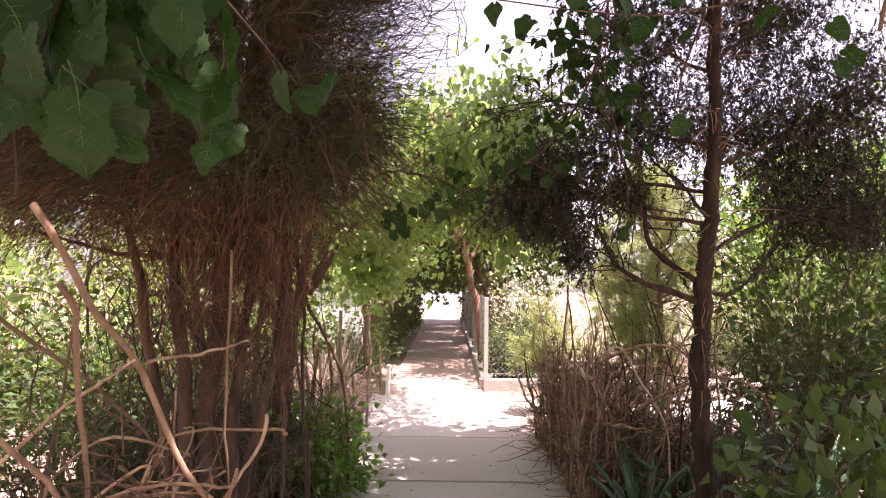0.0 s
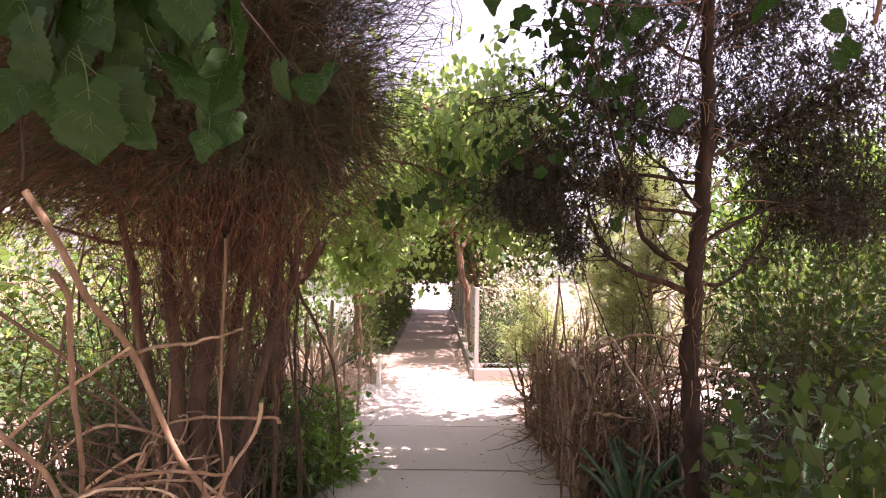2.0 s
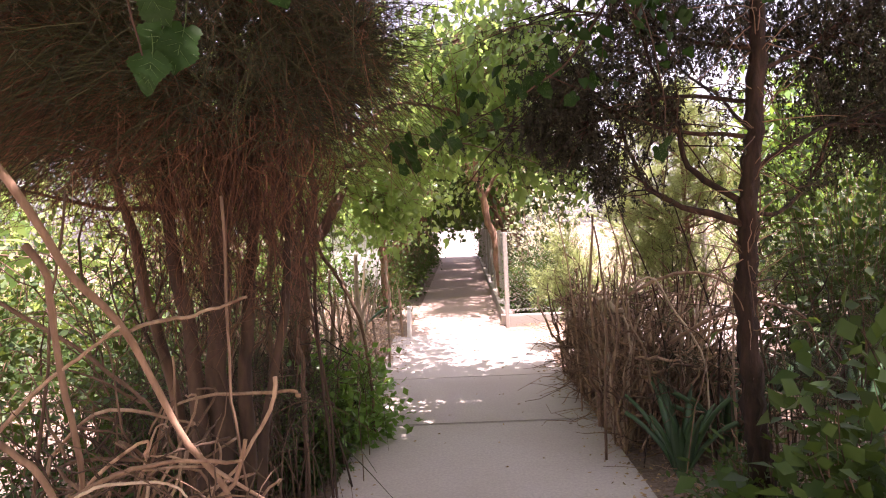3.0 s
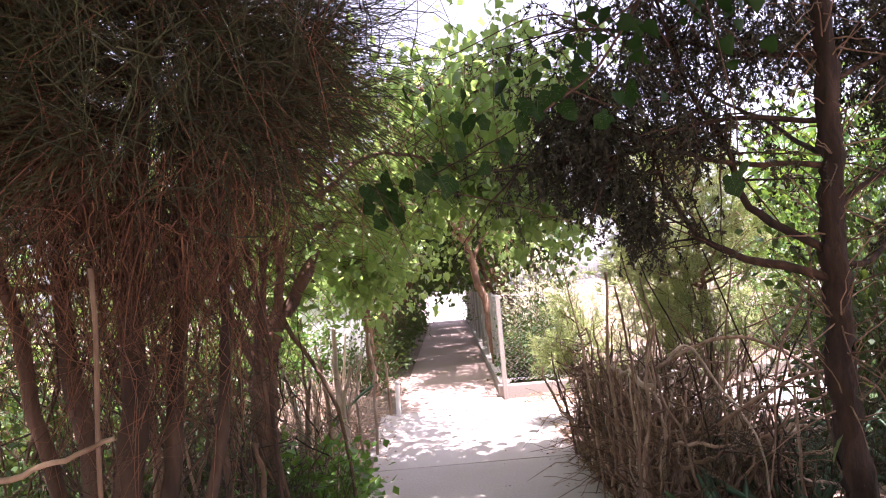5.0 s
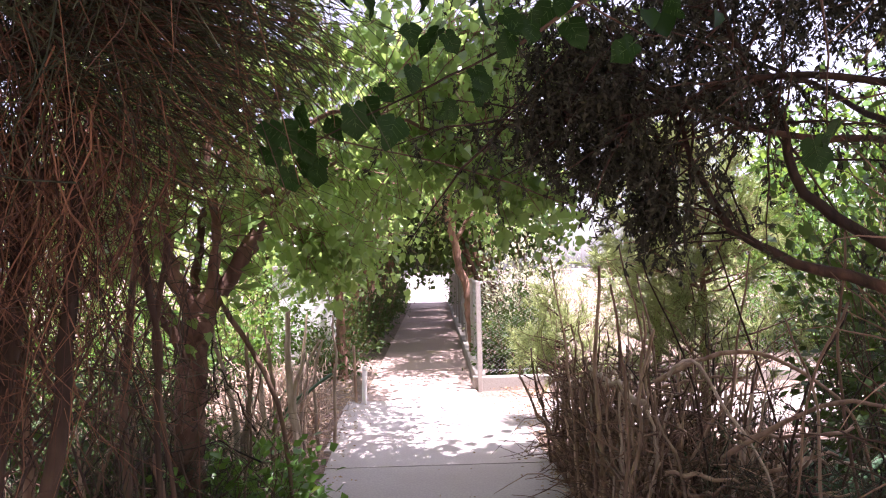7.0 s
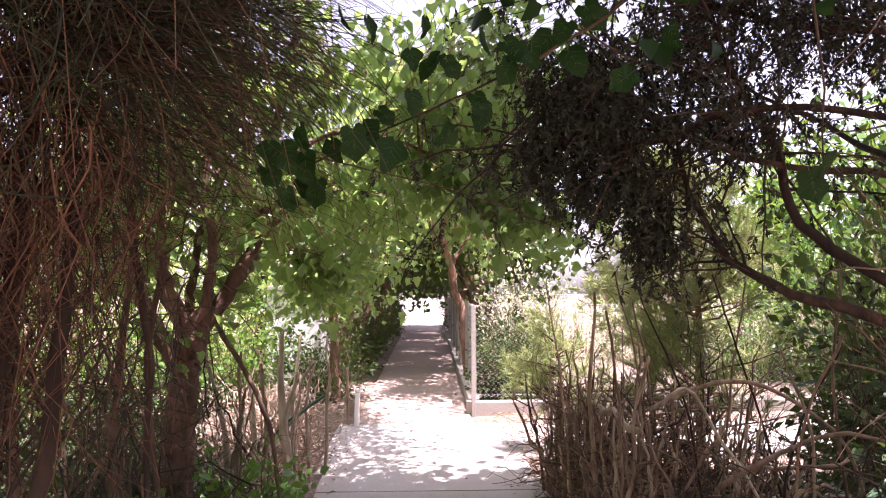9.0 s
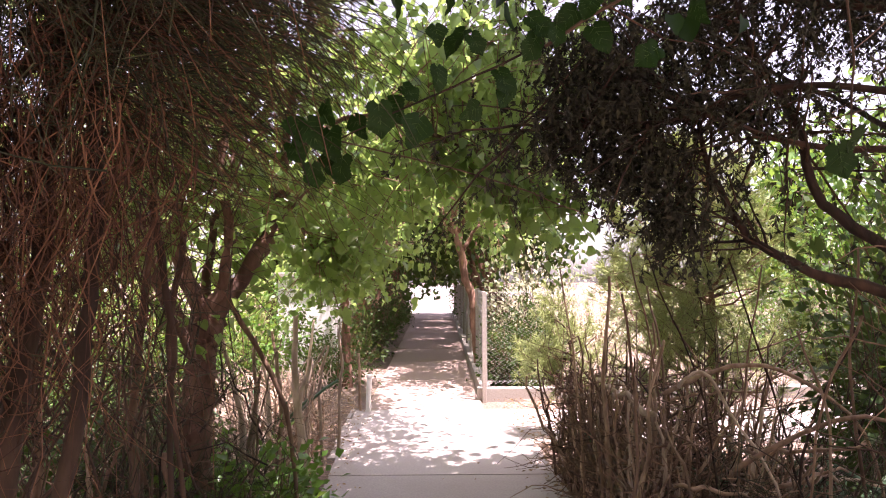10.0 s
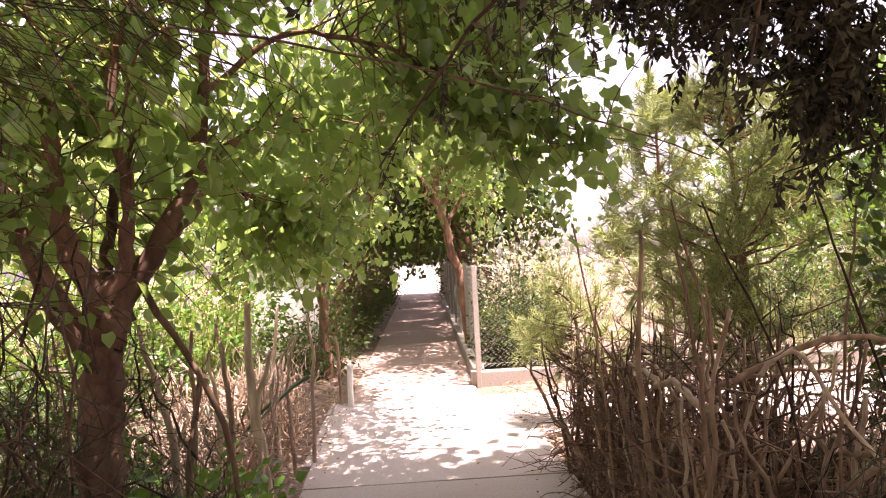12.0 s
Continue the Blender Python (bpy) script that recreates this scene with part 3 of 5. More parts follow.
def conifer():
    """Dark scale-leaved conifer with bare curving limbs and hanging sprays."""
    c = np.array([1.6, 4.15, 0])
    t = thing("conifer_tree", "dark cypress-like conifer with bare curved limbs and hanging sprays", "tree", tuple(c))
    trunk = limb("trunk", [(1.62, 4.15, -0.1), (1.56, 4.15, 0.8), (1.6, 4.15, 1.6), (1.72, 4.2, 2.6), (1.75, 4.25, 4.0), (1.8, 4.3, 6.0)], 0.063, 0.026, M_BARK_DARK, t, 18, 90, 0.012, flare=0.35, rugged=0.13)
    spec = [[(1.57, 4.15, 1.46), (1.26, 4.27, 1.6), (1.1, 4.37, 1.74), (1.02, 4.47, 2.0), (0.96, 4.5, 2.25)],
            [(1.58, 4.15, 1.58), (1.4, 4.22, 1.72), (1.31, 4.28, 1.86), (1.3, 4.35, 2.09), (1.23, 4.45, 2.35), (1.15, 4.55, 2.75), (1.08, 4.6, 3.2)],
            [(1.62, 4.17, 1.95), (1.3, 4.3, 2.02), (1.0, 4.4, 2.15), (0.75, 4.5, 2.4)],
            [(1.66, 4.18, 2.15), (1.25, 4.3, 2.22), (0.8, 4.4, 2.12), (0.35, 4.5, 2.12)],
            [(1.7, 4.2, 2.45), (1.4, 4.5, 2.6), (1.05, 4.8, 2.85), (0.75, 5.0, 3.0)],
            [(1.6, 4.15, 1.5), (1.9, 4.3, 1.55), (2.2, 4.6, 1.75), (2.45, 4.8, 2.1)],
            [(1.62, 4.15, 1.75), (2.0, 4.2, 1.95), (2.4, 4.3, 2.05), (2.9, 4.5, 2.0)],
            [(1.68, 4.2, 2.3), (2.1, 4.4, 2.5), (2.6, 4.6, 2.75), (3.0, 4.8, 2.8)],
            [(1.73, 4.2, 2.9), (1.4, 4.5, 3.2), (1.1, 4.9, 3.4)],
            [(1.74, 4.2, 3.0), (2.1, 4.6, 3.3), (2.4, 5.0, 3.5)],
            [(1.75, 4.25, 3.5), (1.3, 4.2, 3.9), (0.9, 4.4, 4.2)],
            [(1.75, 4.25, 3.8), (2.2, 4.3, 4.2), (2.6, 4.4, 4.4)],
            [(1.64, 4.18, 2.0), (1.7, 4.7, 2.25), (1.6, 5.2, 2.6), (1.5, 5.5, 3.0)]]
    lines = []
    for i, p in enumerate(spec):
        r = 0.021 if i in (0, 1) else 0.014
        lines.append(limb("limb", p, r, r * 0.35, M_BARK_DARK, t, 8, 18, 0.012))
    # dead side twigs close to the trunk
    dt, dr = twigs_on([trunk[18:75]], 150, 0.5, 0.0045, 0.0, -0.05, 0.3)
    tagged(part_np("twig_tangle", *tubes(dt, dr, 4), M_STICK_DARK, t, "thin dead twigs round the trunk"), kind="stuff")
    # sub-branches
    tw, rad = twigs_on(lines, 260, 0.55, 0.006, 0.35, 0.05, 0.25)
    extra = [((0.5, 4.45, 2.14), 0.15), ((0.65, 4.5, 2.25), 0.18), ((0.8, 4.45, 1.97), 0.15), ((0.87, 4.45, 1.79), 0.09), ((0.68, 4.45, 2.02), 0.14), ((0.75, 4.55, 2.45), 0.2),
             ((1.0, 4.6, 2.5), 0.2), ((1.25, 4.75, 2.9), 0.25), ((1.2, 4.5, 2.25), 0.14), ((2.55, 4.6, 2.35), 0.35), ((2.9, 4.9, 2.2), 0.35), ((2.4, 4.9, 2.75), 0.35), ((3.1, 5.2, 2.6), 0.4), ((2.0, 5.1, 2.9), 0.35), ((1.5, 5.2, 2.8), 0.3),
             ((1.3, 4.6, 3.5), 0.4), ((1.9, 4.7, 3.6), 0.4), ((2.5, 4.8, 3.6), 0.4), ((1.0, 4.4, 4.2), 0.5), ((1.8, 4.4, 4.6), 0.5), ((2.5, 4.4, 4.5), 0.5), ((1.8, 4.4, 5.4), 0.5), ((2.9, 4.4, 3.1), 0.35), ((2.1, 4.5, 3.1), 0.35), ((2.6, 4.5, 2.9), 0.35), ((2.3, 4.7, 2.5), 0.3), ((3.0, 4.7, 2.9), 0.35), ((1.9, 4.6, 2.7), 0.25), ((2.25, 4.4, 2.75), 0.3), ((2.75, 4.5, 2.5), 0.3), ((2.35, 4.5, 2.2), 0.22), ((2.85, 4.5, 2.1), 0.25), ((2.2, 4.4, 3.4), 0.35), ((1.35, 4.5, 3.0), 0.25), ((0.75, 4.45, 2.2), 0.16), ((0.6, 4.5, 2.4), 0.16), ((1.5, 4.4, 2.6), 0.2), ((1.45, 4.4, 3.3), 0.3), ((2.6, 4.3, 1.95), 0.16)]
    starts, clump = [], []
    for (p, r) in extra:
        m = 9
        near = near_points(lines + [trunk], p, m)
        goal = np.array(p) + RNG.normal(0, r * 0.6, (m, 3))
        starts.append(shoots(near, unit(goal - near), np.linalg.norm(goal - near, axis=1), 6, 0.0, 0.15))
        n = int(40 + 540 * r)
        clump.append(np.array(p) + RNG.normal(0, 0.54 * r, (n, 3)) * np.array([1.1, 1, 0.9]))
    br = np.concatenate(starts)
    clump = np.concatenate(clump)
    V, Q = tubes(np.concatenate([tw, br]), np.concatenate([rad, taper(len(br), 6, 0.004, 0.0015)]), 4)
    part_np("branchwork", V, Q, M_BARK_DARK, t)

    def sprays(P, length):
        """Hanging sprays, each a thin stalk set with small scale-like leaflets."""
        n = len(P)
        d = unit(RNG.normal(0, 0.5, (n, 3)) + np.array([-0.05, 0, -0.75]))
        main = shoots(P, d, RNG.uniform(0.5, 1.0, n) * length, 3, 0.6, 0.25)
        s = 17
        a = RNG.uniform(0, 1.99, (n, s))
        i0 = a.astype(int)
        f = (a - i0)[..., None]
        r = np.arange(n)[:, None]
        pos = (main[r, i0] * (1 - f) + main[r, i0 + 1] * f).reshape(-1, 3)
        tip = np.repeat(d, s, 0) * 0.6 + RNG.normal(0, 0.6, (n * s, 3)) + np.array([0, 0, -0.25])
        lv = leaves(pos, tip, RNG.uniform(0.013, 0.034, n * s), SCALE, SCALE_F)
        return merge(tubes(main, taper(n, 3, 0.0017, 0.001), 3), lv)

    V, Q = sprays(np.concatenate([clump, br[:, 3:].reshape(-1, 3), tw[:, 2:].reshape(-1, 3), tw[:, 3:].reshape(-1, 3) + RNG.normal(0, 0.04, (3 * len(tw), 3))]), 0.13)
    part_np("foliage", V, Q, M_CONIFER, t, "dark brownish green scale-leaved sprays", False)


RNG = np.random.default_rng(12)
conifer()


def mulberry(name, label, at, trunks, limbs, twig_n, twig_len, per, size, mat, bark, clumps=(), droop=0.7, spread=0.07, shape=HEART, faces=HEART_F, up=0.15, sag=0.35, bare=()):
    """A broadleaf tree: trunks, limbs, twigs and a crown of single leaves; clumps add twigs that reach to a place."""
    t = thing(name, label, "tree", at)
    tl = [limb("trunk", p, r0, r1, bark, t, 18, 44, 0.02, flare=0.3, rugged=0.13) for p, r0, r1 in trunks]
    ll = [limb("limb", p, r0, r1, bark, t, 9, 26, 0.024, rugged=0.08) for p, r0, r1 in limbs]
    base = ll or tl
    for p, r0, r1 in bare:
        limb("bare_branch", p, r0, r1, bark, t, 6, 40, 0.008)
    tw, rad = twigs_on(base, twig_n, twig_len, 0.007, 0.3, up, sag)
    ch = [tw]
    for p, r, m in clumps:
        near = near_points(base, p, m)
        goal = np.array(p) + RNG.normal(0, 0.5, (m, 3)) * np.array(r)
        ch.append(shoots(near, unit(goal - near), np.linalg.norm(goal - near, axis=1), 6, 0.0, 0.12))
    tw = np.concatenate(ch)
    V, Q = tubes(tw, taper(len(tw), 6, 0.006, 0.0022), 3)
    part_np("branchwork", V, Q, bark, t)
    V, Q = leafy(tw[:, 1:], per, size, spread, droop, shape, faces)
    part_np("crown", V, Q, mat, t)
    return t


# the mulberry that arches over the path
RNG = np.random.default_rng(21)
mulberry("mulberry_tree", "mulberry tree with a forked reddish trunk arching over the path", (-1.58, 6.5, 0),
         [([(-1.6, 6.5, -0.1), (-1.54, 6.5, 0.5), (-1.5, 6.48, 1.0), (-1.42, 6.45, 1.42)], 0.105, 0.08)],
         [([(-1.44, 6.45, 1.38), (-1.2, 6.5, 1.68), (-1.02, 6.55, 2.1), (-0.95, 6.6, 2.7), (-0.8, 6.7, 3.6)], 0.06, 0.015),
          ([(-1.45, 6.45, 1.36), (-1.3, 6.4, 1.75), (-1.32, 6.35, 2.3), (-1.2, 6.4, 3.3)], 0.045, 0.012),
          ([(-1.48, 6.45, 1.35), (-1.62, 6.4, 1.9), (-1.66, 6.4, 2.6), (-1.75, 6.4, 3.5)], 0.06, 0.015),
          ([(-1.52, 6.45, 1.1), (-1.7, 6.3, 1.6), (-1.78, 6.2, 2.2), (-1.95, 6.1, 3.2)], 0.035, 0.01),
          ([(-1.46, 6.5, 1.25), (-1.5, 6.7, 1.9), (-1.4, 6.9, 2.6), (-1.5, 7.0, 3.4)], 0.035, 0.01),
          ([(-1.5, 6.45, 1.2), (-1.85, 6.5, 1.75), (-2.1, 6.6, 2.3), (-2.4, 6.7, 3.1)], 0.055, 0.014),
          ([(-0.98, 6.57, 2.45), (-0.5, 6.65, 2.75), (0.1, 6.8, 2.62), (0.65, 6.95, 2.38), (1.15, 7.1, 2.1)], 0.018, 0.005),
          ([(-1.05, 6.55, 2.0), (-0.8, 7.0, 2.35), (-0.5, 7.8, 2.6), (-0.2, 8.8, 2.6)], 0.028, 0.007),
          ([(-1.2, 6.55, 1.7), (-1.15, 7.2, 2.0), (-1.0, 8.0, 2.1), (-0.8, 8.8, 1.9)], 0.025, 0.006),
          ([(-0.9, 6.65, 3.0), (-0.4, 7.2, 3.4), (0.2, 7.8, 3.5), (0.7, 8.2, 3.2)], 0.02, 0.006),
          ([(-1.65, 6.4, 2.5), (-2.0, 7.2, 3.0), (-2.3, 8.2, 3.2)], 0.022, 0.006)],
         330, 0.8, 11, 0.094, M_LEAF, M_BARK_RED,
         [((0.75, 7.0, 2.15), (0.45, 0.4, 0.3), 26), ((0.2, 7.1, 2.4), (0.6, 0.6, 0.35), 30), ((-0.4, 7.5, 2.35), (0.6, 0.8, 0.4), 34), ((-0.85, 8.0, 1.85), (0.4, 0.9, 0.4), 60),
          ((-0.7, 9.0, 1.75), (0.45, 0.8, 0.4), 32), ((0.1, 8.5, 2.9), (0.7, 1.0, 0.4), 26), ((-1.5, 7.5, 2.4), (0.6, 0.8, 0.6), 30), ((-0.6, 6.8, 3.2), (0.7, 0.6, 0.5), 30), ((-1.8, 6.5, 2.6), (0.7, 0.6, 0.7), 34), ((-2.2, 6.7, 2.1), (0.6, 0.6, 0.6), 26), ((-1.2, 6.3, 2.9), (0.6, 0.5, 0.6), 26), ((-0.1, 7.6, 3.2), (0.9, 0.8, 0.5), 30), ((0.9, 7.3, 3.1), (0.9, 0.8, 0.4), 36), ((0.4, 6.6, 3.2), (0.9, 0.5, 0.4), 36), ((0.9, 8.3, 3.3), (0.8, 0.8, 0.4), 40), ((0.5, 8.7, 3.7), (1.4, 1.0, 0.3), 110), ((-0.6, 9.7, 3.4), (0.9, 1.3, 0.3), 45), ((0.1, 10.6, 3.7), (1.2, 1.0, 0.3), 90),
          ((-0.8, 11.2, 2.9), (0.8, 1.3, 0.4), 20), ((1.3, 8.0, 3.9), (1.0, 1.2, 0.4), 50), ((-0.9, 8.6, 2.3), (0.4, 1.0, 0.5), 40)],
         bare=[([(-1.3, 6.3, 2.1), (-0.95, 5.8, 2.42), (-0.54, 5.5, 2.33), (0.27, 5.5, 2.12), (0.75, 5.5, 1.95), (1.1, 5.5, 1.8)], 0.007, 0.0025)])


drawn_in = False
WIDE = OVAL * np.array([1.5, 1, 1])


def leafy_mound(name, label, category, c, r, n_stems, per, size, mat, bark, shape=OVAL, faces=OVAL_F, droop=0.1, group="", stem_r=0.007, lift=0.9):
    """A bush: stems from the ground that fan out, each set with leaves."""
    t = thing(name, label, category, (c[0], c[1], 0), group)
    n = n_stems
    a = RNG.uniform(0, 2 * np.pi, n)
    rr = np.sqrt(RNG.uniform(0, 1, n))
    goal = np.stack([c[0] + np.cos(a) * rr * r[0], c[1] + np.sin(a) * rr * r[1], r[2] * (RNG.uniform(0.25, 1.0, n) * np.sqrt(np.clip(1.05 - rr ** 2 * lift, 0.05, 1)))], 1)
    start = np.stack([c[0] + np.cos(a) * rr * r[0] * 0.45, c[1] + np.sin(a) * rr * r[1] * 0.45, np.full(n, -0.04)], 1)
    p = shoots(start, unit(goal - start), np.linalg.norm(goal - start, axis=1), 7, 0.0, 0.14)
    V, Q = tubes(p, taper(n, 7, stem_r, stem_r * 0.3), 3)
    part_np("branchwork", V, Q, bark, t)
    m = per
    j = RNG.integers(1, 7, (n, m))
    pos = p[np.arange(n)[:, None], j].reshape(-1, 3) + RNG.normal(0, 0.6 * size + 0.035 * max(r), (n * m, 3))
    tip = unit(pos - np.array([c[0], c[1], r[2] * 0.3])) + RNG.normal(0, 0.6, pos.shape) + np.array([0, 0, -droop])
    pos[:, 2] = np.maximum(pos[:, 2], 0.03)
    V, Q = leaves(pos, tip, size * RNG.uniform(0.6, 1.15, len(pos)), shape, faces)
    part_np("foliage", V, Q, mat, t)
    return t


# low shrubs by the path
RNG = np.random.default_rng(22)
leafy_mound("green_shrub", "low bright green leafy shrub spilling over the path edge", "shrub", (-1.06, 5.5), (0.5, 0.9, 0.74), 140, 34, 0.074, M_LEAF_BUSH, M_STICK_DARK, WIDE)
leafy_mound("green_shrub", "low green leafy shrub among dry sticks", "shrub", (-1.45, 5.3), (0.5, 0.6, 0.45), 50, 20, 0.06, M_LEAF_BUSH, M_STICK_DARK)
leafy_mound("evergreen_shrub", "dark glossy evergreen shrub beside the path", "shrub", (1.75, 2.7), (0.85, 0.6, 1.2), 130, 30, 0.1, M_LEAF_DARK, M_STICK_DARK, WIDE)
leafy_mound("evergreen_shrub", "dark glossy evergreen shrub under the conifer", "shrub", (2.5, 3.5), (0.85, 0.65, 1.15), 90, 30, 0.095, M_LEAF_DARK, M_STICK_DARK, WIDE)
leafy_mound("evergreen_shrub", "dark green shrub beneath the weeping tree", "shrub", (-1.9, 4.9), (0.6, 0.7, 0.6), 80, 34, 0.07, M_LEAF_DARK, M_STICK_DARK)
leafy_mound("evergreen_shrub", "dark green shrub beneath the weeping tree", "shrub", (-2.3, 3.9), (0.6, 0.6, 0.9), 80, 34, 0.07, M_LEAF_DARK, M_STICK_DARK)

leafy_mound("evergreen_shrub", "low dark shrub at the edge of the path", "shrub", (1.36, 3.35), (0.34, 0.6, 0.6), 110, 34, 0.05, M_LEAF_DARK, M_STICK_DARK)

leafy_mound("evergreen_shrub", "dark green undergrowth below the mulberry tree", "shrub", (-2.3, 6.3), (0.6, 0.8, 0.95), 90, 30, 0.07, M_LEAF_DARK, M_STICK_DARK)

leafy_mound("evergreen_shrub", "dark green undergrowth among the stems", "shrub", (-1.2, 4.75), (0.38, 0.5, 0.55), 110, 30, 0.06, M_LEAF_DARK, M_STICK_DARK)
leafy_mound("evergreen_shrub", "dark green undergrowth among the stems", "shrub", (-1.75, 4.2), (0.5, 0.4, 0.5), 70, 28, 0.06, M_LEAF_DARK, M_STICK_DARK)



def thicket(label, c, spread, n, h, edge=-0.72):
    """Thin bare stems that rise, cross and droop."""
    t = thing("bare_thicket", label, "shrub", (c[0], c[1], 0))
    s = np.stack([c[0] + RNG.normal(0, spread[0], n), c[1] + RNG.normal(0, spread[1], n), np.full(n, -0.03)], 1)
    s[:, 2] += np.where(RNG.uniform(size=n) < 0.4, RNG.uniform(0.2, 0.6, n) * h, 0)
    d = unit(RNG.normal(0, 0.35, (n, 3)) * np.array([1, 1, 0.3]) + np.array([0.05, 0, 1]))
    p = curl(shoots(s, d, RNG.uniform(0.35, 1.0, n) * h, 9, 0.45, 0.3), 0.035)
    ok = (p[:, :, 0].max(1) < edge) & (p[:, :, 1].min(1) > 3.6) & ((p[:, :, 0].min(1) > 1.3) | (c[0] < 0))
    p = p[ok]
    tagged(part_np("stem_tangle", *tubes(p, taper(len(p), 9, RNG.uniform(0.0025, 0.009, len(p)), 0.0014), 5), M_BARK_BROWN, t), kind="stuff")
    tw, rad = twigs_on(list(p), 700, 0.4, 0.0024, 0.25, 0.1, 0.25)
    tagged(part_np("twig_tangle", *tubes(tw[:, ::2], rad[:, ::2], 3), M_STRAND_GREEN, t, "thin dull brown twigs"), kind="stuff")


drawn_in = True
thicket("tangled thicket of thin bare stems beneath the trees", (-1.6, 4.7), (0.4, 0.35), 200, 2.2)
thicket("tangled thicket of thin bare stems beneath the trees", (-2.2, 5.6), (0.5, 0.5), 240, 2.3)
leafy_mound("evergreen_shrub", "tall dark evergreen shrub behind the bare stems", "shrub", (-2.9, 6.3), (0.7, 0.7, 2.0), 60, 26, 0.09, M_LEAF_DARK, M_STICK_DARK, WIDE)
thicket("thin tangle of bare stems beyond the stick heap", (2.5, 6.6), (0.5, 0.6), 80, 1.35, 9)
thicket("thin tangle of bare stems under the conifer", (2.6, 5.2), (0.4, 0.35), 45, 1.1, 9)
thicket("low tangle of bare stems round the mulberry trunk", (-1.6, 6.3), (0.3, 0.5), 110, 1.5, -1.0)
thicket("low tangle of bare stems behind the stick pile", (-2.0, 7.4), (0.4, 0.5), 90, 1.4, -1.0)
leafy_mound("evergreen_shrub", "dark green undergrowth behind the stick pile", "shrub", (-2.4, 7.7), (0.6, 0.7, 0.9), 80, 28, 0.08, M_LEAF_DARK, M_STICK_DARK)
leafy_mound("evergreen_shrub", "dark green undergrowth behind the stick pile", "shrub", (-3.0, 9.2), (0.7, 0.8, 1.2), 80, 28, 0.09, M_LEAF_DARK, M_STICK_DARK)

drawn_in = False
# hedge on the far stretch
RNG = np.random.default_rng(23)
for i, y in enumerate(np.arange(12.6, 36, 1.9)):
    leafy_mound("hedge_shrub", "dense dark green shrub lining the far path", "hedge", (-1.6 - 0.1 * (i % 2), y), (0.85, 1.25, 1.1 + 0.35 * min(i, 3) + RNG.uniform(-0.1, 0.2)), 60, 26, 0.1, M_LEAF_DARK, M_STICK_DARK, group="hedge along the far path", lift=0.5)
for i, y in enumerate(np.arange(15.5, 36, 2.1)):
    leafy_mound("hedge_shrub", "dark green shrub behind the wire fence", "hedge", (1.9 - 0.03 * max(0, y - 20), y), (0.8, 1.25, 1.9 + RNG.uniform(-0.2, 0.3)), 50, 26, 0.11, M_LEAF_DARK, M_STICK_DARK, group="shrubs behind the fence", lift=0.5)


def lane_tree(x, y, h, lean, mat=M_LEAF, bark=M_BARK_RED, r=0.085, size=0.15, n=240, label="slender tree leaning over the far path", crown=1.35, clumps=()):
    top = (x + lean, y + RNG.uniform(-0.3, 0.3), h)
    lim = []
    for i in range(6):
        a = RNG.uniform(0, 2 * np.pi)
        z0 = h * RNG.uniform(0.6, 1.0)
        s = np.array([x + lean * z0 / h, y, z0])
        e = s + np.array([math.cos(a) * crown, math.sin(a) * crown, RNG.uniform(0.3, 1.2)])
        lim.append(([s, (s + e) / 2 + RNG.normal(0, 0.1, 3), e], r * 0.5, r * 0.15))
    return mulberry("lane_tree", label, (x, y, 0), [([(x, y, -0.1), (x + lean * 0.25, y, h * 0.35), (x + lean * 0.7, y, h * 0.7), top], r, r * 0.6)], lim, n, 1.0, 12, size * 1.15, mat, bark, clumps, spread=0.16, shape=SCALE * np.array([2.2, 1, 1]), faces=SCALE_F)


lane_tree(0.85, 14.0, 3.2, -0.5, size=0.1, n=150, crown=0.9, clumps=[((1.3, 11.7, 3.5), (1.1, 0.9, 0.5), 70), ((1.6, 12.8, 3.5), (1.0, 1.0, 0.5), 70), ((0.4, 12.2, 3.7), (1.2, 1.5, 0.5), 80), ((0.3, 14.4, 3.8), (1.4, 1.5, 0.5), 80)], label="leaning tree with reddish trunk at the wire fence")
lane_tree(-1.35, 12.4, 2.3, -0.05, r=0.075, size=0.1, n=170, crown=0.9, clumps=[((0.1, 8.1, 3.7), (0.9, 0.9, 0.3), 130), ((-0.2, 9.4, 3.6), (0.8, 0.9, 0.3), 110)], label="slender tree with reddish trunk beside the path")
for i, y in enumerate(np.arange(15.6, 35.5, 2.3)):
    lane_tree(-1.75, y, 2.9 + 0.2 * (i % 3), 0.9, M_LEAF_DARK, size=0.19, n=170, clumps=[((0.0, y, 3.9), (1.5, 1.8, 0.5), 70)])
    lane_tree(1.75, y + 1.3, 3.0 + 0.2 * (i % 2), -0.8, M_LEAF_DARK, size=0.19, n=170, clumps=[((0.6, y + 1.2, 4.0), (1.5, 1.8, 0.5), 70)])


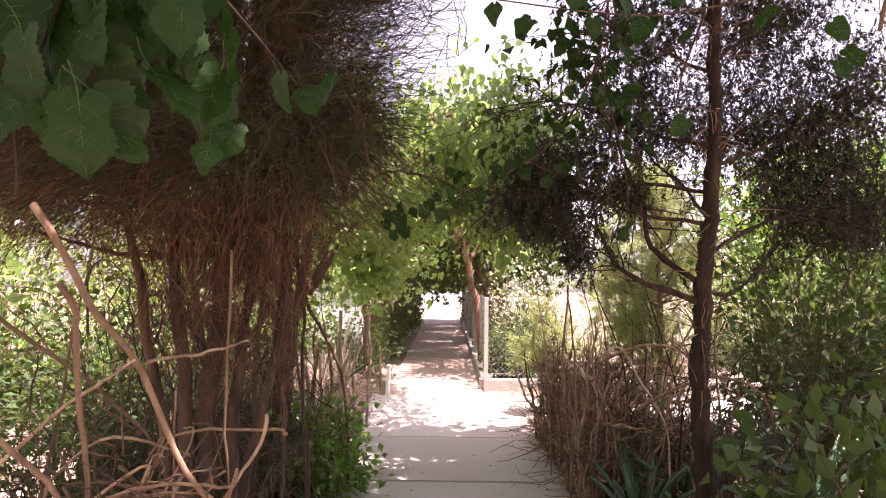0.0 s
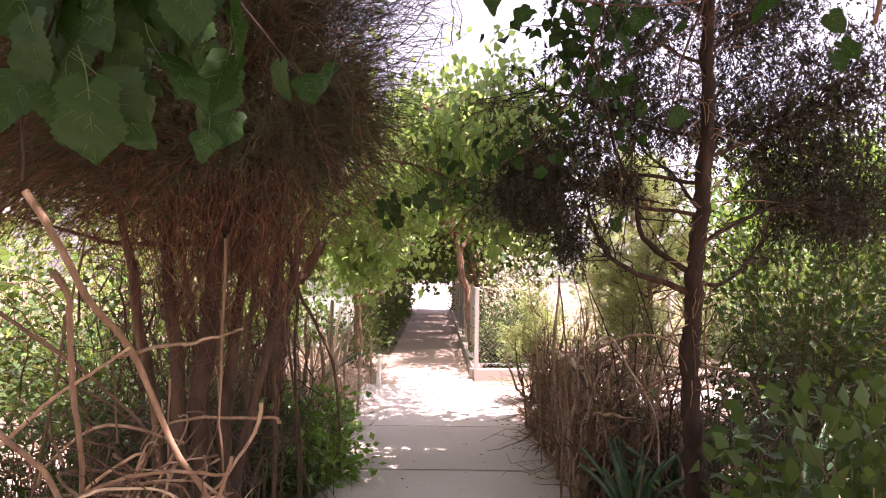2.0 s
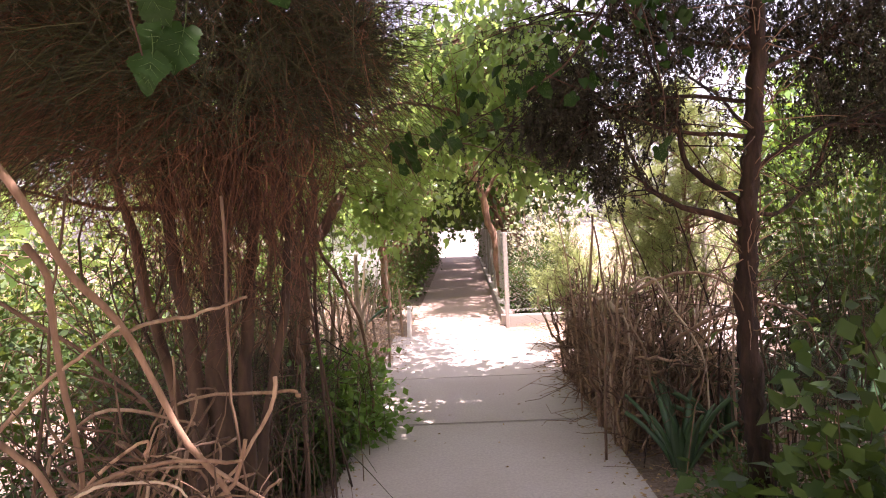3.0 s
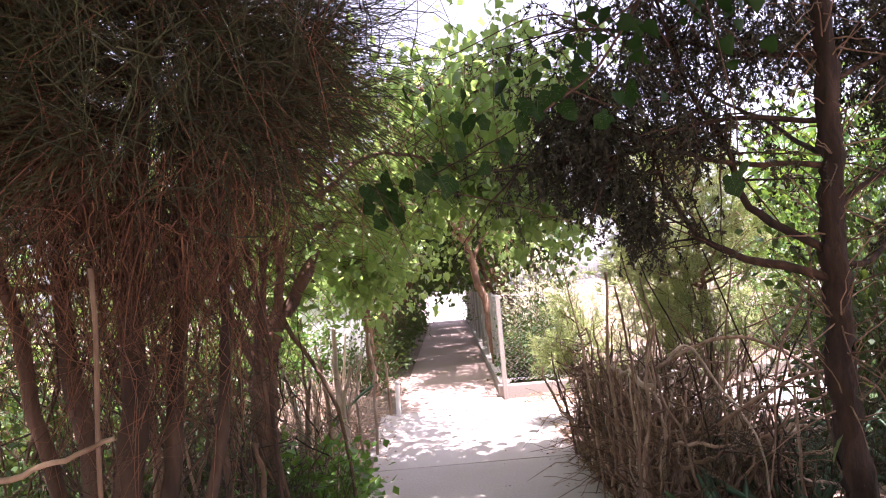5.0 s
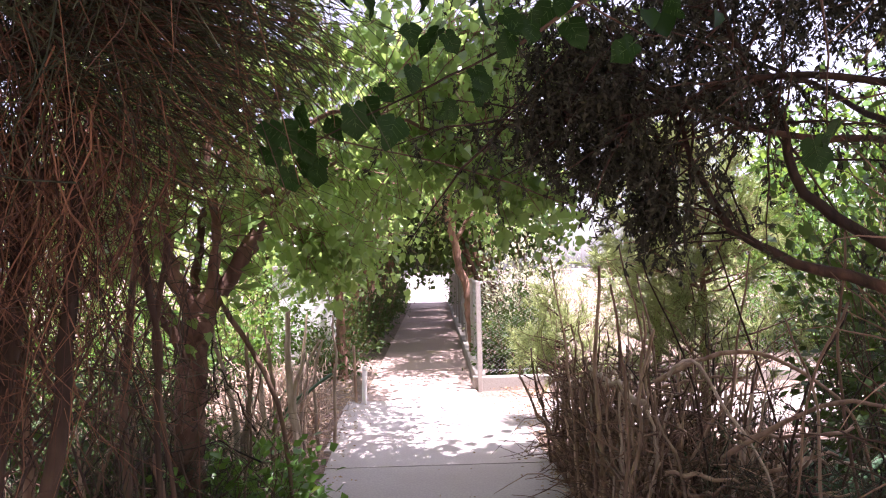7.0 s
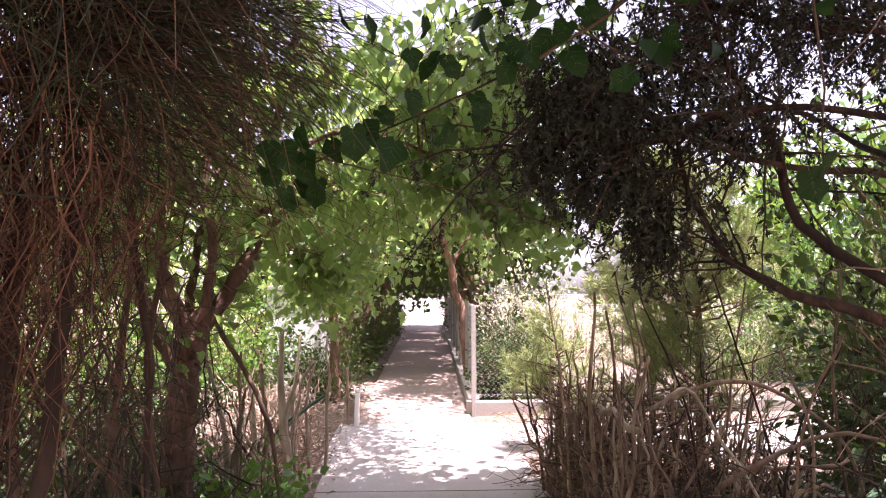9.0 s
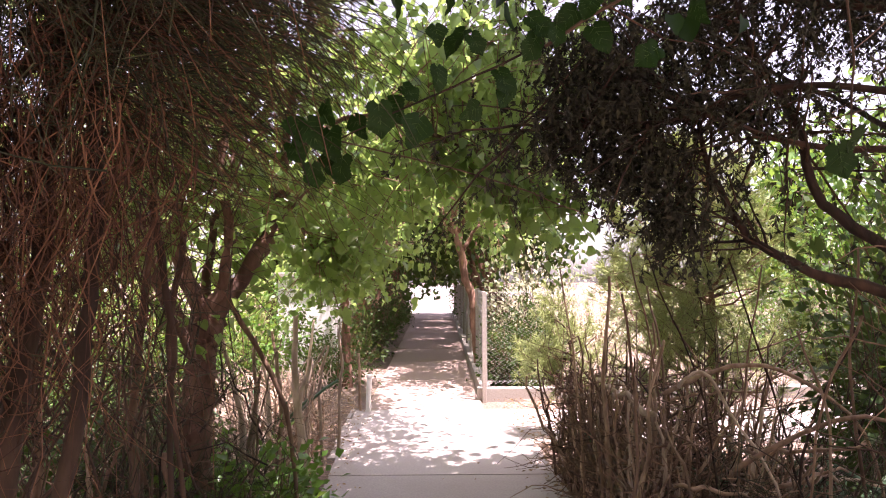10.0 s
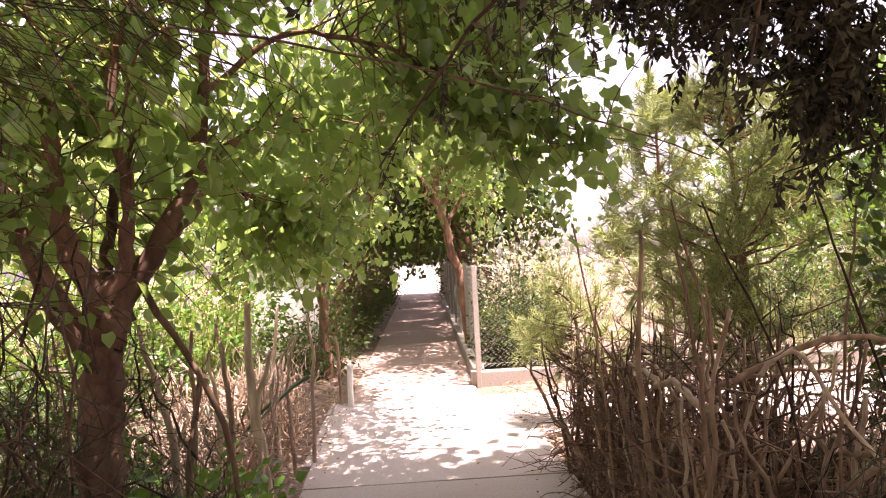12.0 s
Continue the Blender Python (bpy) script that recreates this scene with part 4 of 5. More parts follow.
# ---- pines behind the fence ----
def pine(at, h, spread, n_br, tuft, label, needle=0.11, per=24, fork=5):
    t = thing("pine_tree", label, "tree", (at[0], at[1], 0))
    c = np.array([at[0], at[1], 0.0])
    tr = limb("trunk", [c - (0, 0, 0.1), c + (0.03, 0, h * 0.4), c + (0.0, 0.04, h)], 0.02 + 0.014 * h, 0.008, M_BARK_RED, t, 8, 18, 0.012)
    z = RNG.uniform(0.15, 0.97, n_br) * h
    a = RNG.uniform(0, 2 * np.pi, n_br)
    L = spread * (1.05 - z / h) ** 0.7 * RNG.uniform(0.6, 1.0, n_br) + 0.12
    s = np.stack([np.full(n_br, c[0]), np.full(n_br, c[1]), z], 1)
    d = unit(np.stack([np.cos(a), np.sin(a), RNG.uniform(0.15, 0.6, n_br)], 1))
    p = shoots(s, d, L, 7, -0.15, 0.12)
    tw, rad = twigs_on(list(p), n_br * fork, 0.36, 0.004, 0.25, 0.35, 0.0)
    V, Q = merge(tubes(p, taper(n_br, 7, 0.012, 0.004), 5), tubes(tw, rad, 4))
    part_np("branchwork", V, Q, M_BARK_RED, t)
    n0, k, _ = tw.shape
    j = RNG.integers(1, k, (n0, per))
    pos = tw[np.arange(n0)[:, None], j].reshape(-1, 3)
    ax = unit(tw[:, -1] - tw[:, 0]).repeat(per, 0)
    nd = shoots(pos, unit(ax * 0.9 + RNG.normal(0, 0.5, pos.shape)), RNG.uniform(0.7, 1.1, len(pos)) * needle, 2, 0.4, 0.1)
    V, Q = tubes(nd, taper(len(nd), 2, tuft, tuft * 0.5), 3)
    part_np("needle_foliage", V, Q, M_PINE, t, "fine light green needles")


pine((3.7, 12.6), 4.0, 1.6, 62, 0.007, "young light green pine behind the wire fence", 0.17, 30, 7)
pine((1.42, 8.75), 1.35, 0.5, 22, 0.0026, "small pine sapling behind the brushwood", 0.1, 36, 8)
pine((2.35, 7.4), 2.7, 1.0, 64, 0.003, "small pine sapling behind the brushwood", 0.11, 34, 8)

# ---- distant greenery ----
RNG = np.random.default_rng(24)
for x, y, r, h, mat, lab in ((1.7, 14.2, 0.8, 2.9, M_LEAF_GREY_SUN, "pale bush behind the wire fence, sunlight in its leaf colour"), (2.4, 15.6, 0.9, 2.0, M_LEAF_GREY_SUN, "pale bush behind the wire fence, sunlight in its leaf colour"),
                             (1.3, 12.1, 0.5, 1.35, M_LEAF_DARK, "green bush behind the wire fence, its leaf colour darkened for shade"), (1.75, 13.2, 0.5, 1.2, M_LEAF_DARK, "green bush behind the wire fence, its leaf colour darkened for shade"), (7.6, 11.9, 1.0, 2.4, M_LEAF_DARK, "dark green bush in the garden"),
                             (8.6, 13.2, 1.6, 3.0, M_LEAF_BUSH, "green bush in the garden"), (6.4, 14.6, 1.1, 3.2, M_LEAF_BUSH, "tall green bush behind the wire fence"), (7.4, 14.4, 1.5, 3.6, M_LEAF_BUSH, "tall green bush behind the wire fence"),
                             (5.3, 6.6, 1.2, 3.2, M_LEAF_DARK, "green bush beyond the conifer"), (4.5, 4.5, 1.1, 2.7, M_LEAF_DARK, "green bush beyond the conifer, its leaf colour darkened for shade"),
                             (9.8, 11.5, 1.8, 3.3, M_LEAF_BUSH, "green bush in the garden"), (5.5, 17.5, 1.6, 2.0, M_LEAF_GREY_SUN, "pale bush behind the wire fence, sunlight in its leaf colour"),
                             (7.0, 12.6, 0.8, 2.8, M_LEAF_BUSH, "tall green bush behind the wire fence"), (3.4, 6.3, 0.8, 2.7, M_LEAF_DARK, "green bush beyond the conifer, its leaf colour darkened for shade"), (3.9, 7.0, 0.9, 2.5, M_LEAF_DARK, "green bush beyond the conifer, its leaf colour darkened for shade"), (5.2, 8.3, 0.9, 3.0, M_LEAF_DARK, "tall green bush beyond the conifer"), (4.2, 19.5, 1.5, 2.6, M_LEAF_GREY_SUN, "pale bush filling the yard beyond the fence, sunlight in its leaf colour"), (8.8, 21.0, 1.8, 2.4, M_LEAF_GREY_SUN, "pale bush filling the yard beyond the fence, sunlight in its leaf colour"),
                             (-3.6, 7.4, 0.9, 1.1, M_LEAF_DARK, "green bush behind the dry sticks"), (-4.0, 10.5, 1.4, 2.3, M_LEAF_BUSH, "green bush in the garden"),
                             (-2.9, 11.8, 1.2, 2.2, M_LEAF_BUSH, "green bush behind the dry sticks"),
                             (-5.6, 8.2, 1.5, 2.6, M_LEAF_DARK, "green bush in the garden"), (-6.8, 11.5, 2.0, 3.4, M_LEAF_YEL_SUN, "yellow-green bush in the garden, sunlight put into its leaf colour"),
                             (-4.3, 14.5, 1.7, 3.0, M_LEAF_YEL_SUN, "yellow-green bush in the garden, sunlight put into its leaf colour"), (-4.4, 5.6, 0.9, 1.8, M_LEAF_DARK, "green bush behind the dry sticks")):
    leafy_mound("garden_bush", lab, "bush", (x, y), (r, r, h), int(56 + 26 * r), 18 if mat is M_LEAF_GREY_SUN else 40, 0.09 + 0.016 * r, mat, M_STICK_DARK, SCALE * np.array([1.4, 1, 1]), SCALE_F, lift=0.6)


def backdrop_tree(x, y, h, r, mat):
    c = np.array([x, y, 0.0])
    t = thing("background_tree", "leafy backdrop tree round the garden, unseen where behind the walk", "tree", (x, y, 0), "trees beyond the garden")
    limb("trunk", [c - (0, 0, 0.1), c + (0.1, 0, h * 0.35), c + (0, 0.1, h * 0.8)], 0.16, 0.05, M_BARK_BROWN, t, 8, 12, 0.03, flare=0.3)
    n = 70
    goal = c + np.array([0, 0, h * 0.52]) + unit(RNG.normal(size=(n, 3))) * RNG.uniform(0.5, 1.0, (n, 1)) * np.array([r, r, h * 0.48])
    s = c + np.stack([np.zeros(n), np.zeros(n), RNG.uniform(0.25, 0.7, n) * h], 1)
    p = shoots(s, unit(goal - s), np.linalg.norm(goal - s, axis=1), 6, 0.0, 0.12)
    part_np("branchwork", *tubes(p, taper(n, 6, 0.03, 0.008), 4), M_BARK_BROWN, t)
    cl = np.repeat(p[:, 2:].reshape(-1, 3), 6, 0)
    pos = cl + RNG.normal(0, 0.4, cl.shape)
    V, Q = leaves(pos, RNG.normal(0, 0.7, pos.shape) + (0, 0, -0.5), 0.29 * RNG.uniform(0.6, 1.2, len(pos)), SCALE * np.array([1.25, 1, 1]), SCALE_F)
    part_np("crown", V, Q, mat, t)


def unseen_tall_tree():
    """An unseen tree, added so that its high crown shades the near path."""
    t = thing("unseen_tall_tree", "unseen tall broadleaf tree added to shade the path and bushes", "tree", (4.9, 5.2, 0))
    limb("trunk", [(4.9, 5.2, -0.1), (4.9, 5.25, 1.5), (4.5, 5.4, 3.6), (3.2, 5.5, 5.4)], 0.11, 0.05, M_BARK_DARK, t, 10, 20, 0.02, flare=0.3)
    hub = np.array([3.2, 5.5, 5.4])
    n = 370
    # lobes placed for their shadows: near path, middle path, bushes beyond the conifer
    k = np.arange(n)[:, None]
    mid = np.where(k < 270, [1.1, 2.5, 6.4], np.where(k < 330, [1.8, 6.0, 6.3], [5.3, 5.9, 5.8]))
    wide = np.where(k < 270, [3.3, 2.1, 0.7], np.where(k < 330, [0.95, 1.3, 0.4], [1.1, 1.2, 0.4]))
    goal = mid + unit(RNG.normal(size=(n, 3))) * RNG.uniform(0.3, 1.0, (n, 1)) ** 0.6 * wide
    p = shoots(np.repeat(hub[None], n, 0), unit(goal - hub), np.linalg.norm(goal - hub, axis=1), 6, 0.0, 0.1)
    part_np("branchwork", *tubes(p, taper(n, 6, 0.02, 0.006), 4), M_BARK_DARK, t)
    cl = np.repeat(p[:, 2:].reshape(-1, 3), 16, 0)
    pos = cl + RNG.normal(0, 0.28, cl.shape)
    part_np("crown", *leaves(pos, RNG.normal(0, 0.7, pos.shape) + (0, 0, -0.4), 0.2 * RNG.uniform(0.6, 1.2, len(pos)), OVAL * np.array([2, 1, 1]), OVAL_F), M_LEAF, t)


RNG = np.random.default_rng(13)
unseen_tall_tree()

# The six at negative y are unseen, added behind to block sky light.
for i, (x, y, h) in enumerate(((-6.5, 7, 5), (-7, 16, 6), (-10, 10, 6), (8.5, 7.5, 5.5), (9, 14, 6), (-3.8, 17.5, 5), (8.2, 17, 6), (11.5, 12.5, 6), (1.5, -6, 6), (-2.5, -6.5, 6), (3.8, -3.2, 6), (-9, 13, 6), (-12, 8, 7), (-8, 20, 7), (-4.5, 22, 6), (-5, 30, 7), (11, 16, 6), (13, 10, 7), (12, 24, 6.5), (-9.5, 4.5, 6), (10, 5, 6), (-13, 16, 7), (14, 20, 7), (-7, 1, 6), (7.5, 0.5, 6), (-5.5, -5, 7), (5.5, -5, 7), (0, -10, 7))):
    backdrop_tree(x, y, h, 2.3, M_LEAF_BUSH if x > 6 and y > 5 else (M_LEAF, M_LEAF_YEL_SUN, M_LEAF_BUSH)[i % 3])

# far wall and limewashed hut
yard_wall = tagged(new("yard_wall"), "low pale wall at the end of the sunny yard", "wall", kind="structure")
part("wall", box_bm(-14, 14, 66, 66.3, -0.1, 1.3, 0.02), M_WALL, yard_wall)
part("coping", box_bm(-14.05, 14.05, 65.95, 66.35, 1.3, 1.42, 0.02), M_KERB, yard_wall)
hut = thing("garden_hut", "small limewashed garden hut standing in the hedge", "hut", (-2.3, 15.0, 0))
hb = box_bm(-0.6, 0.6, -0.6, 0.6, -0.1, 1.7, 0.02)
part("wall", hb, M_WALL, hut)
part("roof", box_bm(-0.68, 0.68, -0.68, 0.68, 1.7, 1.8, 0.02), M_KERB, hut)


# ---- shade tree overhead, with its hanging leaves close to the walk ----
def big_leaf(name, seed, lobes=0.0):
    """A broad toothed leaf, one unit long along +y, with raised veins."""
    r = np.random.default_rng(seed)
    n = 23
    v = np.linspace(0, 1, n)
    w = 0.47 * np.sin(np.pi * np.clip(v, 0, 1) ** 0.62) ** 0.75 * (1 - 0.12 * v)
    w[0], w[-1] = 0.1, 0.004
    w = w * (1 + lobes * np.sin(v * 9 + seed)) * np.where(np.arange(n) % 2, 1.06, 0.94)
    cols = np.array([-1, -0.62, -0.28, 0, 0.28, 0.62, 1])
    X = w[:, None] * cols[None]
    back = -0.14 * (np.abs(cols)[None] ** 1.5) * (1 - v[:, None]) ** 3
    Y = v[:, None] + back + 0.0 * X
    Z = 0.09 * np.abs(cols)[None] * np.sin(np.pi * v)[:, None] - 0.22 * (v[:, None] - 0.3) ** 2 + 0.018 * np.sin(v[:, None] * 17 + cols[None] * 4 + seed)
    V = np.stack([X, np.broadcast_to(Y, X.shape), np.broadcast_to(Z, X.shape)], -1)
    i, j = np.meshgrid(np.arange(n - 1), np.arange(6), indexing="ij")
    b = i * 7 + j
    Q = np.stack([b, b + 1, b + 8, b + 7], -1).reshape(-1, 4)
    lines, rad = [], []
    mid = V[:, 3] + (0, 0, -0.004)
    lines.append(mid[np.linspace(0, n - 1, 6).astype(int)])
    rad.append(np.linspace(0.011, 0.003, 6))
    for s in (0, 6):
        for a in (1, 4, 7, 10, 13):
            e = min(a + 6, n - 2)
            p0, p1 = V[a, 3], V[e, 3] + (V[e, s] - V[e, 3]) * 0.92
            ln = np.array([p0 + (p1 - p0) * f for f in np.linspace(0, 1, 6)])
            ln[:, 2] += 0.09 * np.abs(np.linspace(0, 0.9, 6)) * np.sin(np.pi * v[a]) * 0.15 - 0.004
            lines.append(ln)
            rad.append(np.linspace(0.006, 0.002, 6))
    Vv, Qv = tubes(np.array(lines), np.array(rad), 3)
    stalk = np.array([[(0, 0, 0), (0, -0.15, 0.02), (0.02, -0.32, 0.08), (0.03, -0.45, 0.18)]])
    Vs, Qs = tubes(stalk, np.full((1, 4), 0.009), 4)
    VV = np.concatenate([V.reshape(-1, 3), Vv, Vs])
    off = n * 7
    me = mesh_np(name, VV, [np.concatenate([Q, Qv + off, Qs + off + len(Vv)])], [M_LEAF_NEAR_SHADE, M_VEIN], np.concatenate([np.zeros(len(Q)), np.ones(len(Qv) + len(Qs))]))
    return smooth(me)


LEAF_MESH = [big_leaf("leaf", 1, 0.1), big_leaf("leaf", 2, 0.24), big_leaf("leaf", 5, 0.17)]


def hang_leaf(parent, p, size, tilt=0.5, toward=(0, -1, 0.25), label=""):
    """A leaf that hangs from a place, its face more or less towards a direction."""
    y = Vector((RNG.normal(0, 0.45), RNG.normal(0, 0.25), -1.0)).normalized()
    z = Vector(toward) + Vector(RNG.normal(0, tilt, 3))
    x = y.cross(z).normalized()
    z = x.cross(y)
    ob = new("leaf", LEAF_MESH[RNG.integers(0, 3)])
    ob.parent = parent
    m = Matrix((x, y, z)).transposed().to_4x4()
    size *= NEAR
    ob.matrix_basis = Matrix.Translation(Vector(settle(p)) - parent.location - y * size * 0.5) @ m @ Matrix.Scale(size, 4)
    return tagged(ob, label)


def shade_tree():
    at = (-2.6, -1.2, 0)
    t = thing("shade_tree", "large mulberry tree whose leafy branches hang over the path", "tree", at)
    limb("trunk", [(-2.6, -1.2, -0.1), (-2.5, -1.15, 1.0), (-2.2, -1.0, 2.2), (-1.7, -0.7, 3.2)], 0.17, 0.1, M_BARK_BROWN, t, 12, 16, 0.02, flare=0.4)
    spec = [([(-1.75, -0.75, 3.1), (-1.0, 0.0, 3.4), (-0.2, 1.2, 3.5), (0.6, 2.2, 3.4)], 0.05, 0.014),
            ([(0.6, 2.2, 3.4), (0.75, 2.9, 3.1), (0.8, 3.4, 2.7), (0.6, 3.65, 2.35), (0.3, 3.7, 2.16)], 0.009, 0.004),
            ([(-1.8, -0.8, 3.0), (-1.2, 0.0, 2.9), (-0.7, 0.55, 2.55), (-0.42, 0.72, 2.05), (-0.33, 0.75, 1.86)], 0.04, 0.006),
            ([(-1.7, -0.7, 3.2), (-2.4, 0.6, 3.8), (-3.0, 2.0, 4.2)], 0.06, 0.015),
            ([(-1.7, -0.7, 3.2), (-0.6, -0.8, 3.9), (0.8, -0.4, 4.2), (2.2, 0.4, 4.3)], 0.06, 0.015),
            ([(-0.2, 1.2, 3.5), (0.6, 1.4, 3.0), (1.0, 1.5, 2.4), (1.0, 1.5, 2.12)], 0.02, 0.005),
            ([(-0.6, -0.8, 3.9), (-0.8, 0.8, 4.3), (-0.3, 2.6, 4.5)], 0.04, 0.01),
            ([(0.8, -0.4, 4.2), (1.6, 1.2, 4.3), (1.9, 2.6, 4.2)], 0.04, 0.01),
            ([(-2.4, 0.6, 3.8), (-1.9, 2.2, 4.6), (-1.4, 3.8, 5.0)], 0.04, 0.01)]
    lines = [limb("limb", p, a, b, M_BARK_BROWN, t, 8, 22, 0.014) for p, a, b in spec]
    fine = [[(0.3, 3.7, 2.16), (0.1, 3.7, 2.06), (-0.1, 3.7, 1.97), (-0.28, 3.72, 1.9)], [(0.45, 3.68, 2.25), (0.6, 3.75, 2.2), (0.72, 3.8, 2.19)],
            [(-0.36, 0.74, 1.92), (-0.28, 0.75, 1.86), (-0.17, 0.76, 1.86)], [(-0.36, 0.74, 1.92), (-0.44, 0.76, 1.86), (-0.5, 0.78, 1.72), (-0.5, 0.78, 1.62)],
            [(-0.5, 0.68, 2.2), (-0.45, 1.1, 2.1), (-0.33, 1.5, 1.98)], [(-0.45, 1.1, 2.1), (-0.53, 1.4, 1.98), (-0.54, 1.5, 1.84)],
            [(1.0, 1.5, 2.2), (0.75, 1.5, 2.18), (0.45, 1.5, 2.14), (0.12, 1.5, 2.18)], [(0.6, 1.5, 2.16), (0.54, 1.5, 2.0), (0.53, 1.5, 1.89)],
            [(0.62, 3.6, 2.4), (0.35, 3.4, 2.42), (0.0, 3.45, 2.32)]]
    for p in fine:
        limb("twig", p, 0.0034, 0.0018, M_BARK_DARK, t, 5, 12, 0.005)
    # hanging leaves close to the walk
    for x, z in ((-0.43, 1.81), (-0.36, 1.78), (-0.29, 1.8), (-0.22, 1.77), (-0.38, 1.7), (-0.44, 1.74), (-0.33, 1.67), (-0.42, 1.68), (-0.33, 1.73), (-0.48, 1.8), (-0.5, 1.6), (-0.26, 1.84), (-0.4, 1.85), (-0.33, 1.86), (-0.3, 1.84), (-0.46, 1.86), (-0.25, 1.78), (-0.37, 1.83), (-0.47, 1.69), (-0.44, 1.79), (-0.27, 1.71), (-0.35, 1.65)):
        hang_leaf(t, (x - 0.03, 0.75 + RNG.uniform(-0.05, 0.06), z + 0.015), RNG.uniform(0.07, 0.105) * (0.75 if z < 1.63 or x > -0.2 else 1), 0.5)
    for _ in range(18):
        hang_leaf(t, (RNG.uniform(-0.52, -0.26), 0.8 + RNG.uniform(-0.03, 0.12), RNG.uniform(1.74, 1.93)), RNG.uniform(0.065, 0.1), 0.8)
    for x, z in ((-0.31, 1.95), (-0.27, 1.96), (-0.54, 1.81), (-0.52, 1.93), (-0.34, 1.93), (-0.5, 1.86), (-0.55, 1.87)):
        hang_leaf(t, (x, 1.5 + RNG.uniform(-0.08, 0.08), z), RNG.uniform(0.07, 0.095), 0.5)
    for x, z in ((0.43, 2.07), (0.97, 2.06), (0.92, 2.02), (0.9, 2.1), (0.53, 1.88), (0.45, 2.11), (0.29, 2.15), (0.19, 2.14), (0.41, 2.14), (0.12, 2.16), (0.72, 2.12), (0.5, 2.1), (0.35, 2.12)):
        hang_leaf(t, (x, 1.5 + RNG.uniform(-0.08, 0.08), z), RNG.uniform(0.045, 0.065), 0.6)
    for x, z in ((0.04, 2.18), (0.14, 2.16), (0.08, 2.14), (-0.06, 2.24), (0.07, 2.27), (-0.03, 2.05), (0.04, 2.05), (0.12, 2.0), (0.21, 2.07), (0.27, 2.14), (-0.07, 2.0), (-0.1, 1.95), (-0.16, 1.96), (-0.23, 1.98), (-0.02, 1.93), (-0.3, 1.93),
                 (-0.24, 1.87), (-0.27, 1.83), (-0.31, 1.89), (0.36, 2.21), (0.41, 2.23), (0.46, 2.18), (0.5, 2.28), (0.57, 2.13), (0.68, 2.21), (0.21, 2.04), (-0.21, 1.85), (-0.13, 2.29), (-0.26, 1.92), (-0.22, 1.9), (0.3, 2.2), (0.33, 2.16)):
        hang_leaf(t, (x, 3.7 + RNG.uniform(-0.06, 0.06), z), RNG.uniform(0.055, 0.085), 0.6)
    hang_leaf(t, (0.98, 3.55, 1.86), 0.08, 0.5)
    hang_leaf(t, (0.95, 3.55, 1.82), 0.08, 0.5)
    limb("twig", [(0.75, 3.3, 2.7), (0.95, 3.5, 2.2), (0.98, 3.55, 1.88)], 0.004, 0.002, M_BARK_BROWN, t, 5, 12, 0.005)
    # thin dead twigs curling overhead
    for i in range(9):
        s = np.array([1.0 + RNG.uniform(-0.1, 0.5), 1.5 + RNG.uniform(-0.1, 0.9), 2.35 + RNG.uniform(-0.05, 0.25)])
        e = s + np.array([RNG.uniform(-0.7, 0.25), RNG.uniform(0.1, 0.7), RNG.uniform(-0.35, 0.0)])
        limb("twig", [(1.0, 1.5, 2.45), s, (s + e) / 2 + RNG.normal(0, 0.07, 3), e], 0.002, 0.001, M_BARK_DARK, t, 4, 16, 0.012)
    # dense high crown, unseen, added to block light from above
    tw, rad = twigs_on([ln[4:15] for ln in lines[3:5] + lines[6:]], 850, 1.4, 0.009, 0.2, 0.5, 0.1)
    ok = tw[:, :, 2].min(1) > 3.1
    tw, rad = tw[ok], rad[ok]
    part_np("branchwork", *tubes(tw, rad, 4), M_BARK_BROWN, t)
    V, Q = leafy(tw[:, 1:], 15, 0.19, 0.18, 0.6, OVAL * np.array([2, 1, 1]), OVAL_F)
    part_np("crown", V, Q, M_LEAF, t)
    # middle leaves farther along the overhanging branch
    tw, rad = twigs_on([lines[1][1:16]], 50, 0.6, 0.004, 0.0, 0.1, 0.2)
    ok = (tw[:, :, 2].min(1) > 2.2) & (tw[:, :, 0].min(1) > 0.05)
    part_np("branchwork", *tubes(tw[ok], rad[ok], 4), M_BARK_BROWN, t)
    part_np("foliage", *leafy(tw[ok][:, 1:], 9, 0.07, 0.03, 0.7), M_LEAF_NEAR_SHADE, t)


RNG = np.random.default_rng(31)
drawn_in = True
shade_tree()
drawn_in = False


